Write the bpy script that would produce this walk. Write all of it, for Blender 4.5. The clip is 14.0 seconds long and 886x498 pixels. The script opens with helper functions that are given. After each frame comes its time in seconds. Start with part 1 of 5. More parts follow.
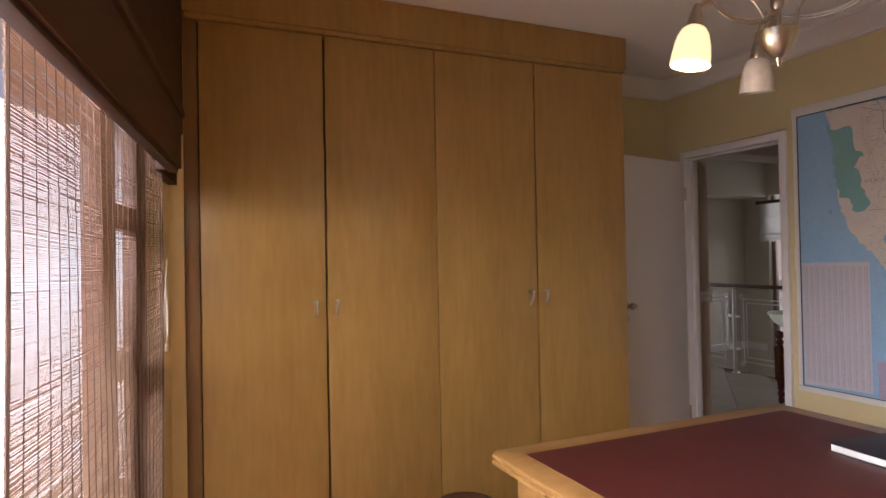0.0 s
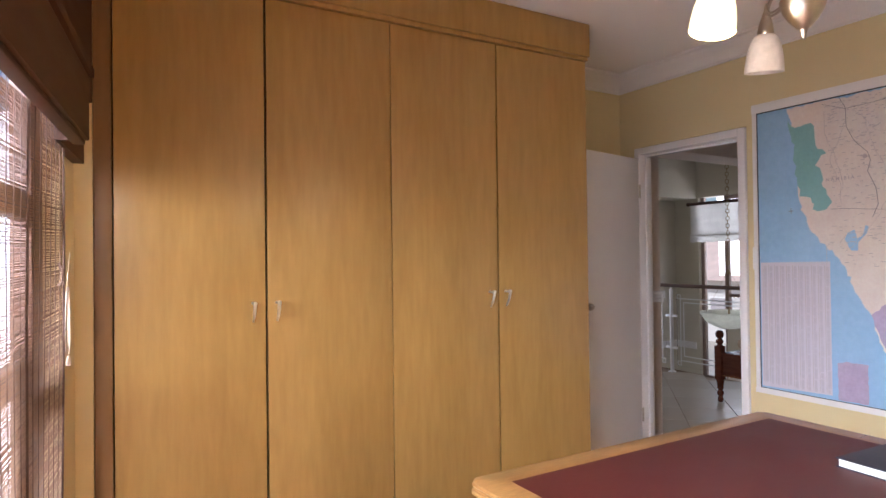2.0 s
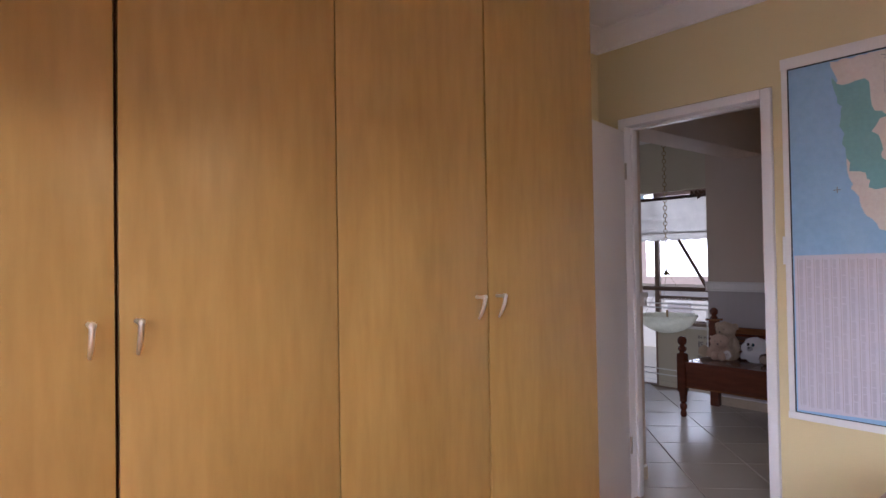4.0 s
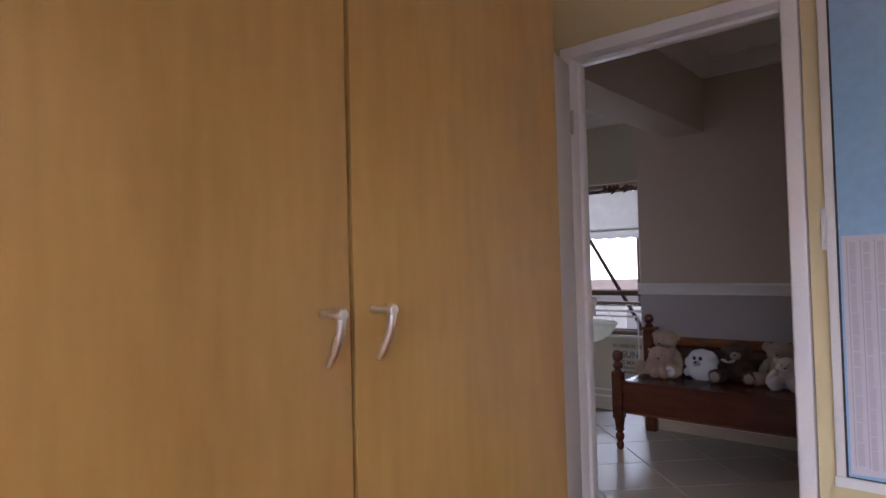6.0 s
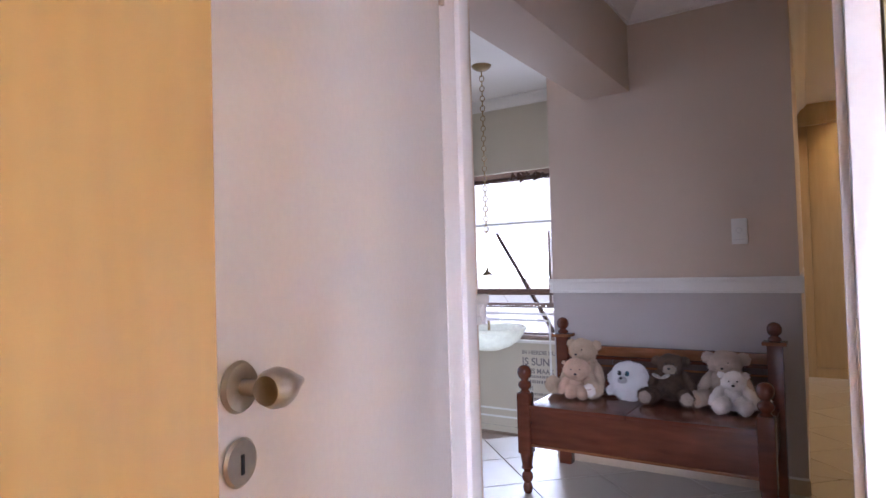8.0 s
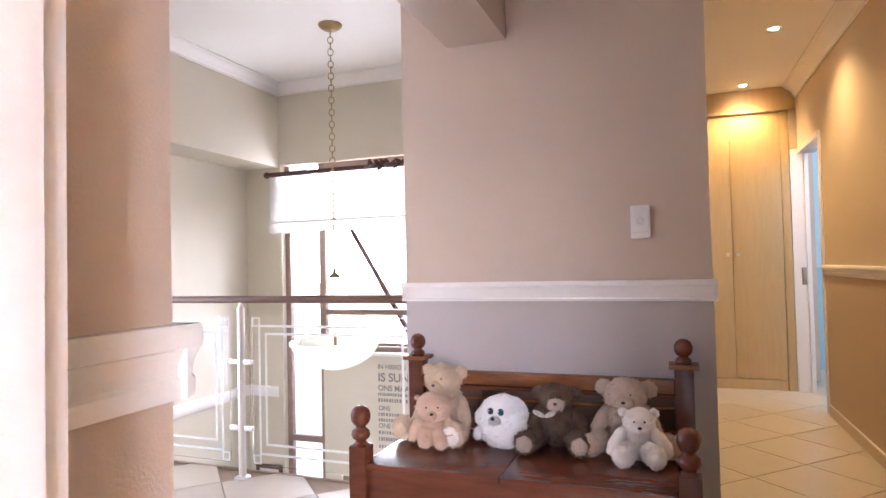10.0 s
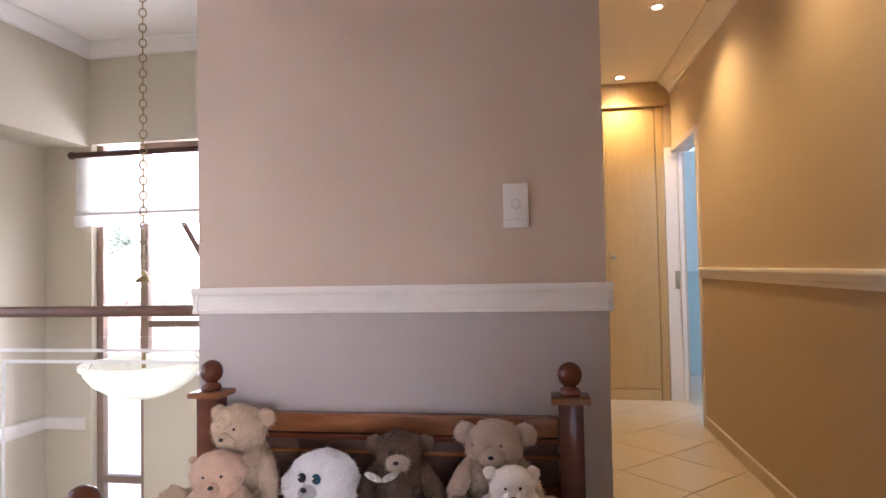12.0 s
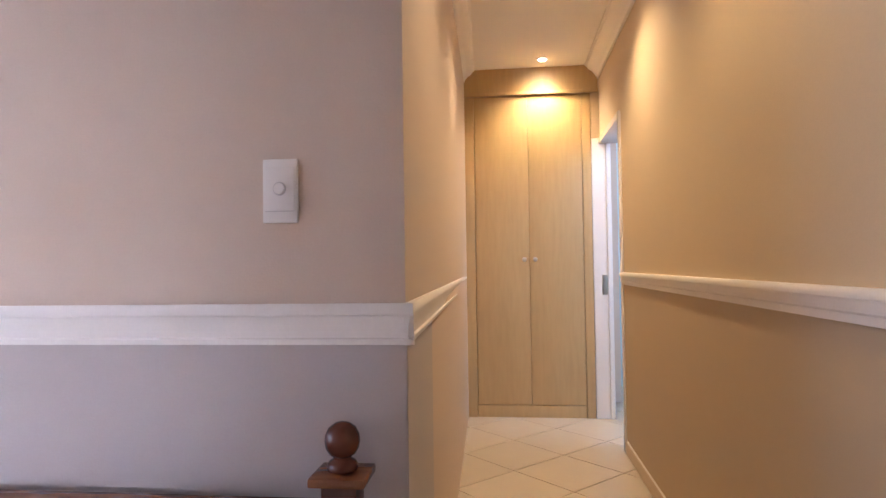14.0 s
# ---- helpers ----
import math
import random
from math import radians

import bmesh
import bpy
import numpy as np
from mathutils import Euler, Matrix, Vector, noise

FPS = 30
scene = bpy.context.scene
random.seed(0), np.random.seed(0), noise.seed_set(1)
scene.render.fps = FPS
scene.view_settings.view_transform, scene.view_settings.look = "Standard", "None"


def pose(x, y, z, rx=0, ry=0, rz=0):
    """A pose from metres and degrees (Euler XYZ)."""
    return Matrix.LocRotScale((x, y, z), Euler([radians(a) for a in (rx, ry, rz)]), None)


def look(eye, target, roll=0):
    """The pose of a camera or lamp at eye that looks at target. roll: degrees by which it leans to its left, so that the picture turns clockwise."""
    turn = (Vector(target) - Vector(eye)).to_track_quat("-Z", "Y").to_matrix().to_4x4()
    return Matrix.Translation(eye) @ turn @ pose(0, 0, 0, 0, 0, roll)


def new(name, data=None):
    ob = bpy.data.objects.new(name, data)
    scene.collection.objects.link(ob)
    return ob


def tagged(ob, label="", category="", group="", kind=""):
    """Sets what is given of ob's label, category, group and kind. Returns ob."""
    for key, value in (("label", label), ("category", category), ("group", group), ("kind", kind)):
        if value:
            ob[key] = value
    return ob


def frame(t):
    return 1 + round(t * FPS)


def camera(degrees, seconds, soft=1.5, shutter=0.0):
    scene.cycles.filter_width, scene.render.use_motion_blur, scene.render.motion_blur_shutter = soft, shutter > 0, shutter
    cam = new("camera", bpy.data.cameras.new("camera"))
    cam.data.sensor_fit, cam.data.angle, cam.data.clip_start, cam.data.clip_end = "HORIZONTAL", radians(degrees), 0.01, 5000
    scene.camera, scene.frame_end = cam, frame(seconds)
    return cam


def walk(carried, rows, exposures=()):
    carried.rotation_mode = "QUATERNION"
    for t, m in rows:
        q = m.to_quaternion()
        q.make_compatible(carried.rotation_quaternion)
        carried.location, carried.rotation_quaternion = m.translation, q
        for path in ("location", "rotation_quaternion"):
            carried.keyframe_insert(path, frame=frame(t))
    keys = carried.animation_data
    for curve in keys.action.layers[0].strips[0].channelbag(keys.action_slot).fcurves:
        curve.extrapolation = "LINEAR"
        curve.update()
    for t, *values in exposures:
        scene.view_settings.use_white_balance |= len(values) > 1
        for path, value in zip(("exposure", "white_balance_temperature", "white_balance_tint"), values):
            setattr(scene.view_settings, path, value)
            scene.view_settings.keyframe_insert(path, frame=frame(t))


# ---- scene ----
cam = camera(72.3, 14.0)
PATH = [
    (0, (-0.231, 0.1, 1.388), (0.568, 1.933, 1.416), -1.1),
    (0.5, (-0.227, 0.095, 1.389), (0.632, 1.901, 1.421), -1.0),
    (1, (-0.23, 0.117, 1.387), (0.689, 1.893, 1.423), -0.9),
    (1.5, (-0.243, 0.214, 1.38), (0.728, 1.963, 1.415), -0.9),
    (2, (-0.221, 0.413, 1.378), (0.787, 2.14, 1.4), -0.7),
    (2.2, (-0.209, 0.504, 1.396), (0.813, 2.223, 1.414), -0.8),
    (4.5, (0.268, 1.594, 1.31), (1.604, 3.082, 1.353), -1.0),
    (5, (0.488, 1.83, 1.297), (1.876, 3.27, 1.346), -1.2),
    (5.5, (0.689, 1.997, 1.272), (2.147, 3.364, 1.324), -1.4),
    (6, (0.922, 2.148, 1.264), (2.433, 3.457, 1.318), -1.5),
    (6.5, (1.146, 2.267, 1.243), (2.683, 3.546, 1.302), -1.7),
    (7, (1.405, 2.382, 1.22), (2.981, 3.613, 1.275), -1.7),
    (7.5, (1.66, 2.471, 1.218), (3.275, 3.65, 1.275), -1.8),
    (8, (1.899, 2.579, 1.187), (3.577, 3.665, 1.244), -1.6),
    (8.2, (1.996, 2.614, 1.192), (3.701, 3.657, 1.247), -1.8),
    (10.3, (2.882, 2.904, 1.157), (4.776, 3.546, 1.214), -1.2),
    (10.5, (2.922, 2.913, 1.15), (4.83, 3.51, 1.208), -1.2),
    (11, (3.128, 2.957, 1.133), (5.069, 3.433, 1.192), -1.1),
    (11.5, (3.337, 2.972, 1.145), (5.3, 3.35, 1.207), -1.2),
    (12, (3.547, 2.925, 1.14), (5.52, 3.244, 1.203), -1.1),
    (12.5, (3.745, 2.873, 1.146), (5.726, 3.137, 1.208), -1.1),
    (13, (3.899, 2.777, 1.141), (5.886, 2.997, 1.2), -1.1),
    (13.5, (4.05, 2.661, 1.161), (6.038, 2.866, 1.22), -1.0),
    (14, (4.173, 2.521, 1.164), (6.161, 2.737, 1.22), -0.8),
]
walk(cam, [(t, look(eye, target, roll)) for t, eye, target, roll in PATH],
     [(0, -1.17, 5950, 17), (0.6, -0.95, 5850, 17), (1.5, -0.45, 5550, 16), (2.2, -0.22, 5450, 15), (4.4, -0.9, 5300, 21), (5.0, -1.27, 5300, 21), (6.0, -0.82, 5300, 20), (7.0, -0.15, 5200, 19), (7.5, 0.4, 5050, 20), (8.2, 1.18, 5000, 19), (10.3, 2.05, 5600, 20), (12.0, 1.7, 5700, 20), (13.0, 1.77, 5680, 22), (14.0, 2.05, 5150, 21)])

# ---- light and sky ----
world = bpy.data.worlds.new("world")
scene.world = world
world.use_nodes = True
wn, wl = world.node_tree.nodes, world.node_tree.links
sky = wn.new("ShaderNodeTexSky")
sky.sky_type = "NISHITA"
sky.sun_disc = False
sky.sun_elevation, sky.sun_rotation = radians(40), radians(319)
wn["Background"].inputs["Strength"].default_value = 0.12
wl.new(sky.outputs[0], wn["Background"].inputs["Color"])
sun = new("sun", bpy.data.lights.new("sun", "SUN"))
sun.data.energy, sun.data.angle, sun.data.color = 5.0, radians(0.5), (1.0, 0.93, 0.82)
sun.matrix_world = look((-5.05, 5.8, 6.4), (0, 0, 0))


def area(name, eye, target, w, h, watts, color):
    lamp = new(name, bpy.data.lights.new(name, "AREA"))
    lamp.data.shape, lamp.data.size, lamp.data.size_y = "RECTANGLE", w, h
    lamp.data.energy, lamp.data.color = watts, color
    lamp.matrix_world = look(eye, target)
    return lamp


def point(name, eye, watts, color, radius=0.03):
    lamp = new(name, bpy.data.lights.new(name, "POINT"))
    lamp.data.energy, lamp.data.color, lamp.data.shadow_soft_size = watts, color, radius
    lamp.location = eye
    return lamp


def spot(name, eye, target, watts, color, angle, blend=0.6, radius=0.03):
    lamp = new(name, bpy.data.lights.new(name, "SPOT"))
    lamp.data.energy, lamp.data.color, lamp.data.shadow_soft_size = watts, color, radius
    lamp.data.spot_size, lamp.data.spot_blend = radians(angle), blend
    lamp.matrix_world = look(eye, target)
    return lamp


# sky light standing in the two window openings
area("study_window_skylight", (-1.45, 0.85, 2.05), (0.6, 1.75, 0.55), 1.9, 1.0, 420, (1.0, 0.93, 0.82))
area("study_window_haze", (-2.2, 0.9, 2.3), (1.2, 1.2, 0.6), 2.4, 1.0, 450, (0.90, 0.92, 1.0))
area("stair_window_skylight", (9.15, 5.6, 1.75), (5.0, 3.7, 1.3), 2.4, 1.5, 72, (1.0, 0.97, 0.94))
# Window out of view, added for light reaching the bench wall from its left.
area("landing_unseen_window_light", (4.47, 6.30, 1.31), (4.6, 3.05, 1.5), 2.1, 2.36, 4.3, (0.82, 0.92, 1.0))
WARM = (1.0, 0.67, 0.27)
DOWN = ((8.70, 2.25), (7.32, 2.20), (5.95, 2.18))
for dx, dy in DOWN:
    spot("passage_downlight_beam", (dx, dy, 2.675), (dx, dy, 0), 11.5 if dx < 6 else 18.5, WARM, 125, 0.8)
point("chandelier_bulb", (1.018, 1.276, 1.858), 8.5, (1.0, 0.80, 0.52), 0.03)


# ---- materials ----
def mat(name, base, rough=0.6, var=0.06, scale=3.0, fine=60.0, bump=0.02, metal=0.0, spec=0.5, stretch=(1, 1, 1), second=None, hue=None):
    """Base colour with broad and fine variation, and a fine relief."""
    m = bpy.data.materials.new(name)
    m.use_nodes = True
    n, k = m.node_tree.nodes, m.node_tree.links
    b = n["Principled BSDF"]
    b.inputs["Roughness"].default_value, b.inputs["Metallic"].default_value = rough, metal
    b.inputs["Specular IOR Level"].default_value = spec
    tc, mp = n.new("ShaderNodeTexCoord"), n.new("ShaderNodeMapping")
    mp.inputs["Scale"].default_value = stretch
    k.new(tc.outputs["Object"], mp.inputs["Vector"])
    broad, grain = n.new("ShaderNodeTexNoise"), n.new("ShaderNodeTexNoise")
    broad.inputs["Scale"].default_value, grain.inputs["Scale"].default_value = scale, fine
    broad.inputs["Detail"].default_value, grain.inputs["Detail"].default_value = 4, 3
    k.new(mp.outputs[0], broad.inputs["Vector"])
    k.new(mp.outputs[0], grain.inputs["Vector"])
    ramp = n.new("ShaderNodeMix")
    ramp.data_type = "RGBA"
    lo = [max(0.0, c * (1 - var)) for c in base]
    hi = [min(1.0, c * (1 + var)) for c in (second or base)]
    ramp.inputs["A"].default_value, ramp.inputs["B"].default_value = (*lo, 1), (*hi, 1)
    add = n.new("ShaderNodeMath")
    add.operation = "MULTIPLY_ADD"
    k.new(grain.outputs[0], add.inputs[0])
    add.inputs[1].default_value = 0.5
    half = n.new("ShaderNodeMath")
    half.operation = "MULTIPLY"
    half.inputs[1].default_value = 0.5
    k.new(broad.outputs[0], half.inputs[0])
    k.new(half.outputs[0], add.inputs[2])
    sharp = n.new("ShaderNodeMapRange")
    sharp.inputs["From Min"].default_value, sharp.inputs["From Max"].default_value = 0.3, 0.7
    k.new(add.outputs[0], sharp.inputs["Value"])
    k.new(sharp.outputs[0], ramp.inputs["Factor"])
    k.new(ramp.outputs["Result"], b.inputs["Base Color"])
    rr = n.new("ShaderNodeMapRange")
    rr.inputs["To Min"].default_value, rr.inputs["To Max"].default_value = max(0.02, rough - 0.07), min(1, rough + 0.07)
    k.new(broad.outputs[0], rr.inputs["Value"])
    k.new(rr.outputs[0], b.inputs["Roughness"])
    if bump:
        bp = n.new("ShaderNodeBump")
        bp.inputs["Strength"].default_value, bp.inputs["Distance"].default_value = min(1, bump * 10), 0.002
        k.new(grain.outputs[0], bp.inputs["Height"])
        k.new(bp.outputs[0], b.inputs["Normal"])
    return m


def vary(m, amount):
    """Lets pieces that share m differ a little in brightness."""
    n, k = m.node_tree.nodes, m.node_tree.links
    b = n["Principled BSDF"]
    src = b.inputs["Base Color"].links[0].from_socket
    info, rng, hsv = n.new("ShaderNodeObjectInfo"), n.new("ShaderNodeMapRange"), n.new("ShaderNodeHueSaturation")
    rng.inputs["To Min"].default_value, rng.inputs["To Max"].default_value = 1 - amount, 1 + amount
    k.new(info.outputs["Random"], rng.inputs["Value"])
    k.new(rng.outputs[0], hsv.inputs["Value"])
    k.new(src, hsv.inputs["Color"])
    k.new(hsv.outputs[0], b.inputs["Base Color"])
    return m


def plain_tile(name, a, b):
    """Glazed tile: each piece its own shade, with a soft cloud in it."""
    m = bpy.data.materials.new(name)
    m.use_nodes = True
    n, k = m.node_tree.nodes, m.node_tree.links
    p = n["Principled BSDF"]
    p.inputs["Roughness"].default_value = 0.27
    info, tc, nz, sm, mix = n.new("ShaderNodeObjectInfo"), n.new("ShaderNodeTexCoord"), n.new("ShaderNodeTexNoise"), n.new("ShaderNodeMath"), n.new("ShaderNodeMix")
    off = n.new("ShaderNodeVectorMath")
    off.operation = "MULTIPLY_ADD"
    off.inputs[1].default_value, off.inputs[2].default_value = (1, 1, 1), (3.37, 5.11, 0.43)
    k.new(tc.outputs["Object"], off.inputs[0])
    k.new(off.outputs[0], nz.inputs["Vector"])
    nz.inputs["Scale"].default_value, nz.inputs["Detail"].default_value = 7, 2
    sm.operation = "MULTIPLY_ADD"
    k.new(nz.outputs[0], sm.inputs[0])
    sm.inputs[1].default_value = 0.5
    half = n.new("ShaderNodeMath")
    half.operation = "MULTIPLY"
    half.inputs[1].default_value = 0.6
    k.new(info.outputs["Random"], half.inputs[0])
    k.new(half.outputs[0], sm.inputs[2])
    mix.data_type = "RGBA"
    mix.inputs["A"].default_value, mix.inputs["B"].default_value = (*a, 1), (*b, 1)
    k.new(sm.outputs[0], mix.inputs["Factor"])
    k.new(mix.outputs["Result"], p.inputs["Base Color"])
    return m


def glass(name, tint=(1, 1, 1), rough=0.0):
    m = bpy.data.materials.new(name)
    m.use_nodes = True
    b = m.node_tree.nodes["Principled BSDF"]
    b.inputs["Base Color"].default_value = (*tint, 1)
    b.inputs["Transmission Weight"].default_value, b.inputs["Roughness"].default_value, b.inputs["IOR"].default_value = 1, rough, 1.45
    return m


def glow(name, color, strength):
    m = bpy.data.materials.new(name)
    m.use_nodes = True
    b = m.node_tree.nodes["Principled BSDF"]
    b.inputs["Base Color"].default_value = (*color, 1)
    b.inputs["Emission Color"].default_value, b.inputs["Emission Strength"].default_value = (*color, 1), strength
    return m


def translucent(name, base, share, fine=80.0, rough=0.8):
    """Cloth, reed or milk glass that lets part of the light through."""
    m = mat(name, base, rough, 0.12, 6, fine, 0.03)
    n, k = m.node_tree.nodes, m.node_tree.links
    b, out = n["Principled BSDF"], n["Material Output"]
    tr, mix = n.new("ShaderNodeBsdfTranslucent"), n.new("ShaderNodeMixShader")
    k.new(b.inputs["Base Color"].links[0].from_socket, tr.inputs["Color"])
    mix.inputs[0].default_value = share
    k.new(b.outputs[0], mix.inputs[1])
    k.new(tr.outputs[0], mix.inputs[2])
    k.new(mix.outputs[0], out.inputs["Surface"])
    return m


M_WALL_Y = mat("cream_yellow_wall_paint", (0.69, 0.57, 0.31), 0.7, 0.03, 1.3, 220, 0.03)
M_WALL_T = mat("warm_taupe_wall_paint", (0.60, 0.49, 0.40), 0.7, 0.03, 1.3, 220, 0.03)
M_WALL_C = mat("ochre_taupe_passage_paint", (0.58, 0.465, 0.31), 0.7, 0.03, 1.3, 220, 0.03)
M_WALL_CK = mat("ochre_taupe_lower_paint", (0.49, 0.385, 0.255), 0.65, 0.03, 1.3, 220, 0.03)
M_WALL_K = mat("grey_taupe_lower_wall_paint", (0.47, 0.425, 0.415), 0.65, 0.03, 1.3, 220, 0.03)
M_WALL_V = mat("pale_stone_wall_paint", (0.60, 0.55, 0.44), 0.75, 0.03, 1.0, 220, 0.03)
M_WALL_B = mat("pale_blue_wall_paint", (0.35, 0.52, 0.58), 0.75, 0.03, 1.0, 220, 0.03)
M_WALL_L = mat("white_blue_wall_paint", (0.50, 0.66, 0.73), 0.75, 0.03, 1.0, 220, 0.03)
M_OUT = mat("exterior_plaster", (0.55, 0.45, 0.36), 0.9, 0.08, 2.0, 90, 0.06)
M_CEIL = mat("white_ceiling_paint", (0.83, 0.80, 0.76), 0.85, 0.02, 1.2, 160, 0.02)
M_TRIM = mat("white_gloss_trim", (0.80, 0.77, 0.74), 0.38, 0.03, 4, 120, 0.01)
M_FRAME = mat("white_enamel_frame", (0.83, 0.80, 0.79), 0.22, 0.03, 4, 90, 0.008)
M_VENEER = mat("oak_veneer", (0.328, 0.184, 0.046), 0.36, 0.075, 1.9, 11, 0.004, stretch=(3.2, 3.2, 0.45), second=(0.384, 0.226, 0.063))
M_VENEER_P = mat("pale_oak_veneer", (0.48, 0.335, 0.155), 0.42, 0.03, 1.1, 9, 0.004, stretch=(4, 4, 0.5), second=(0.53, 0.38, 0.185))
# Veneer brown darkened to hold the shade beside the window wall.
M_FILL = mat("shaded_veneer_filler", (0.20, 0.105, 0.036), 0.45, 0.1, 2, 14, 0.006, stretch=(5, 5, 0.5))
M_GAP_SHADE = mat("door_gap_shade", (0.06, 0.03, 0.015), 0.8)
M_RED = mat("mahogany_stain", (0.078, 0.020, 0.010), 0.22, 0.20, 2, 9, 0.006, stretch=(3, 0.6, 3), second=(0.115, 0.031, 0.014))
M_REDL = mat("worn_mahogany_rail", (0.155, 0.053, 0.019), 0.24, 0.25, 2, 12, 0.008, stretch=(3, 0.6, 3), second=(0.27, 0.105, 0.038))
M_DARK = mat("dark_stained_wood", (0.075, 0.032, 0.018), 0.42, 0.3, 3, 30, 0.02, stretch=(1, 1, 5))
# Handrail brown made paler to carry the bloom of the stair window.
M_RAIL = mat("bloom_paled_handrail", (0.15, 0.080, 0.052), 0.35, 0.25, 3, 30, 0.02, stretch=(5, 1, 5))
M_PELMET = mat("brown_pelmet_wood", (0.048, 0.019, 0.009), 0.55, 0.15, 3, 30, 0.02, spec=0.25, stretch=(5, 1, 5))
M_DESK = mat("golden_oak_edge", (0.25, 0.122, 0.034), 0.3, 0.25, 3, 30, 0.015, stretch=(1, 6, 6), second=(0.31, 0.165, 0.054))
M_LEATHER = mat("oxblood_leather_inlay", (0.064, 0.008, 0.007), 0.5, 0.12, 5, 260, 0.05)
M_TILE = plain_tile("cream_ceramic_tile", (0.52, 0.445, 0.355), (0.575, 0.50, 0.405))
M_GROUT = mat("brown_grout", (0.26, 0.19, 0.13), 0.9, 0.1, 6, 120, 0.05)
M_SKIRT = mat("beige_tile_skirting", (0.52, 0.41, 0.29), 0.35, 0.08, 3, 40, 0.01)
M_FLOOR = mat("honey_laminate", (0.45, 0.24, 0.10), 0.35, 0.2, 2, 22, 0.01, stretch=(1, 7, 1))
M_CHROME = mat("brushed_chrome", (0.86, 0.86, 0.87), 0.32, 0.05, 8, 120, 0.005, metal=1.0)
M_NICKEL = mat("satin_nickel", (0.50, 0.45, 0.38), 0.32, 0.08, 8, 120, 0.006, metal=1.0)
M_BRASS = mat("antique_brass", (0.33, 0.24, 0.12), 0.34, 0.15, 10, 120, 0.01, metal=1.0)
M_PLASTIC = mat("white_switch_plastic", (0.82, 0.80, 0.78), 0.3, 0.02, 5, 90, 0.004)
M_GAP = mat("grey_plastic_seam", (0.60, 0.58, 0.58), 0.5)
M_FROST = translucent("frosted_glass_shade", (0.82, 0.74, 0.68), 0.35, 60, 0.35)
M_LIT = glow("lit_frosted_glass", (1.0, 0.80, 0.40), 2.4)
M_DLIGHT = glow("lit_downlight_lens", (1.0, 0.82, 0.52), 30.0)
M_GLASS = glass("clear_pane")
M_BGLASS = glass("clear_balustrade_glass")
M_BGLASS.node_tree.nodes["Principled BSDF"].inputs["IOR"].default_value = 1.22
M_ETCH = translucent("white_etched_band", (0.85, 0.85, 0.83), 0.4, 90, 0.6)
M_BOWL = translucent("ivory_alabaster_bowl", (0.84, 0.84, 0.76), 0.75, 20, 0.4)
M_CLOTH = translucent("white_blind_cloth", (0.74, 0.72, 0.69), 0.032, 300, 0.9)
M_REED = translucent("brown_woven_reed", (0.30, 0.195, 0.125), 0.42, 90, 0.7)
M_THREAD = mat("brown_blind_thread", (0.10, 0.055, 0.035), 0.9)
M_CORD = mat("cream_cord", (0.62, 0.52, 0.38), 0.8)
M_SEA = mat("map_sea_blue", (0.31, 0.50, 0.72), 0.16, 0.04, 3, 40, 0.0, spec=0.6, second=(0.36, 0.55, 0.75))
M_LAND = mat("map_land_pink", (0.74, 0.64, 0.58), 0.16, 0.05, 9, 70, 0.0, spec=0.6, second=(0.76, 0.70, 0.63))
M_TEAL = mat("map_teal", (0.25, 0.47, 0.47), 0.16, 0.08, 9, 60, 0.0, spec=0.6)
M_LILAC = mat("map_lilac", (0.46, 0.38, 0.52), 0.16, 0.12, 14, 60, 0.0, spec=0.6)
M_PAPER = mat("map_table_paper", (0.64, 0.60, 0.66), 0.16, 0.05, 9, 90, 0.0, spec=0.6)
M_INK = mat("grey_ink", (0.20, 0.18, 0.18), 0.3)
M_INKL = mat("pale_grey_ink", (0.45, 0.40, 0.40), 0.3)
M_INKP = mat("faint_grey_print", (0.55, 0.51, 0.56), 0.2)
# Brown frame with the flare of the bright panes mixed into its colour.
M_WINF = mat("flare_paled_window_frame", (0.27, 0.185, 0.14), 0.45, 0.25, 3, 30, 0.02, stretch=(1, 1, 5))
M_BLACK = mat("black_ink", (0.02, 0.02, 0.025), 0.4)
M_NAVY = mat("black_book_cover", (0.016, 0.016, 0.026), 0.45, 0.2, 8, 160, 0.03)
M_PAGE = mat("white_page_edges", (0.72, 0.68, 0.62), 0.8, 0.06, 3, 300, 0.02, stretch=(1, 1, 12))
M_PALE = mat("pale_house_plaster", (0.74, 0.69, 0.64), 0.9, 0.05, 2.0, 60, 0.06)
M_ROOF = mat("faded_clay_roof", (0.62, 0.47, 0.40), 0.85, 0.15, 2, 30, 0.1)
M_LAWN = mat("paved_ground", (0.42, 0.38, 0.32), 0.9, 0.15, 0.6, 12, 0.1)


# ---- building helpers ----
def box(bm, x0, y0, z0, x1, y1, z1, bevel=0.0, seg=2):
    made = bmesh.ops.create_cube(bm, size=1.0)["verts"]
    bmesh.ops.scale(bm, vec=(abs(x1 - x0), abs(y1 - y0), abs(z1 - z0)), verts=made)
    bmesh.ops.translate(bm, vec=((x0 + x1) / 2, (y0 + y1) / 2, (z0 + z1) / 2), verts=made)
    if bevel:
        edges = list({e for v in made for e in v.link_edges})
        bmesh.ops.bevel(bm, geom=edges, offset=bevel, segments=seg, affect="EDGES", profile=0.6)
    return bm


def boxes(*rows, bevel=0.0):
    bm = bmesh.new()
    for r in rows:
        box(bm, *r, bevel=bevel)
    return bm


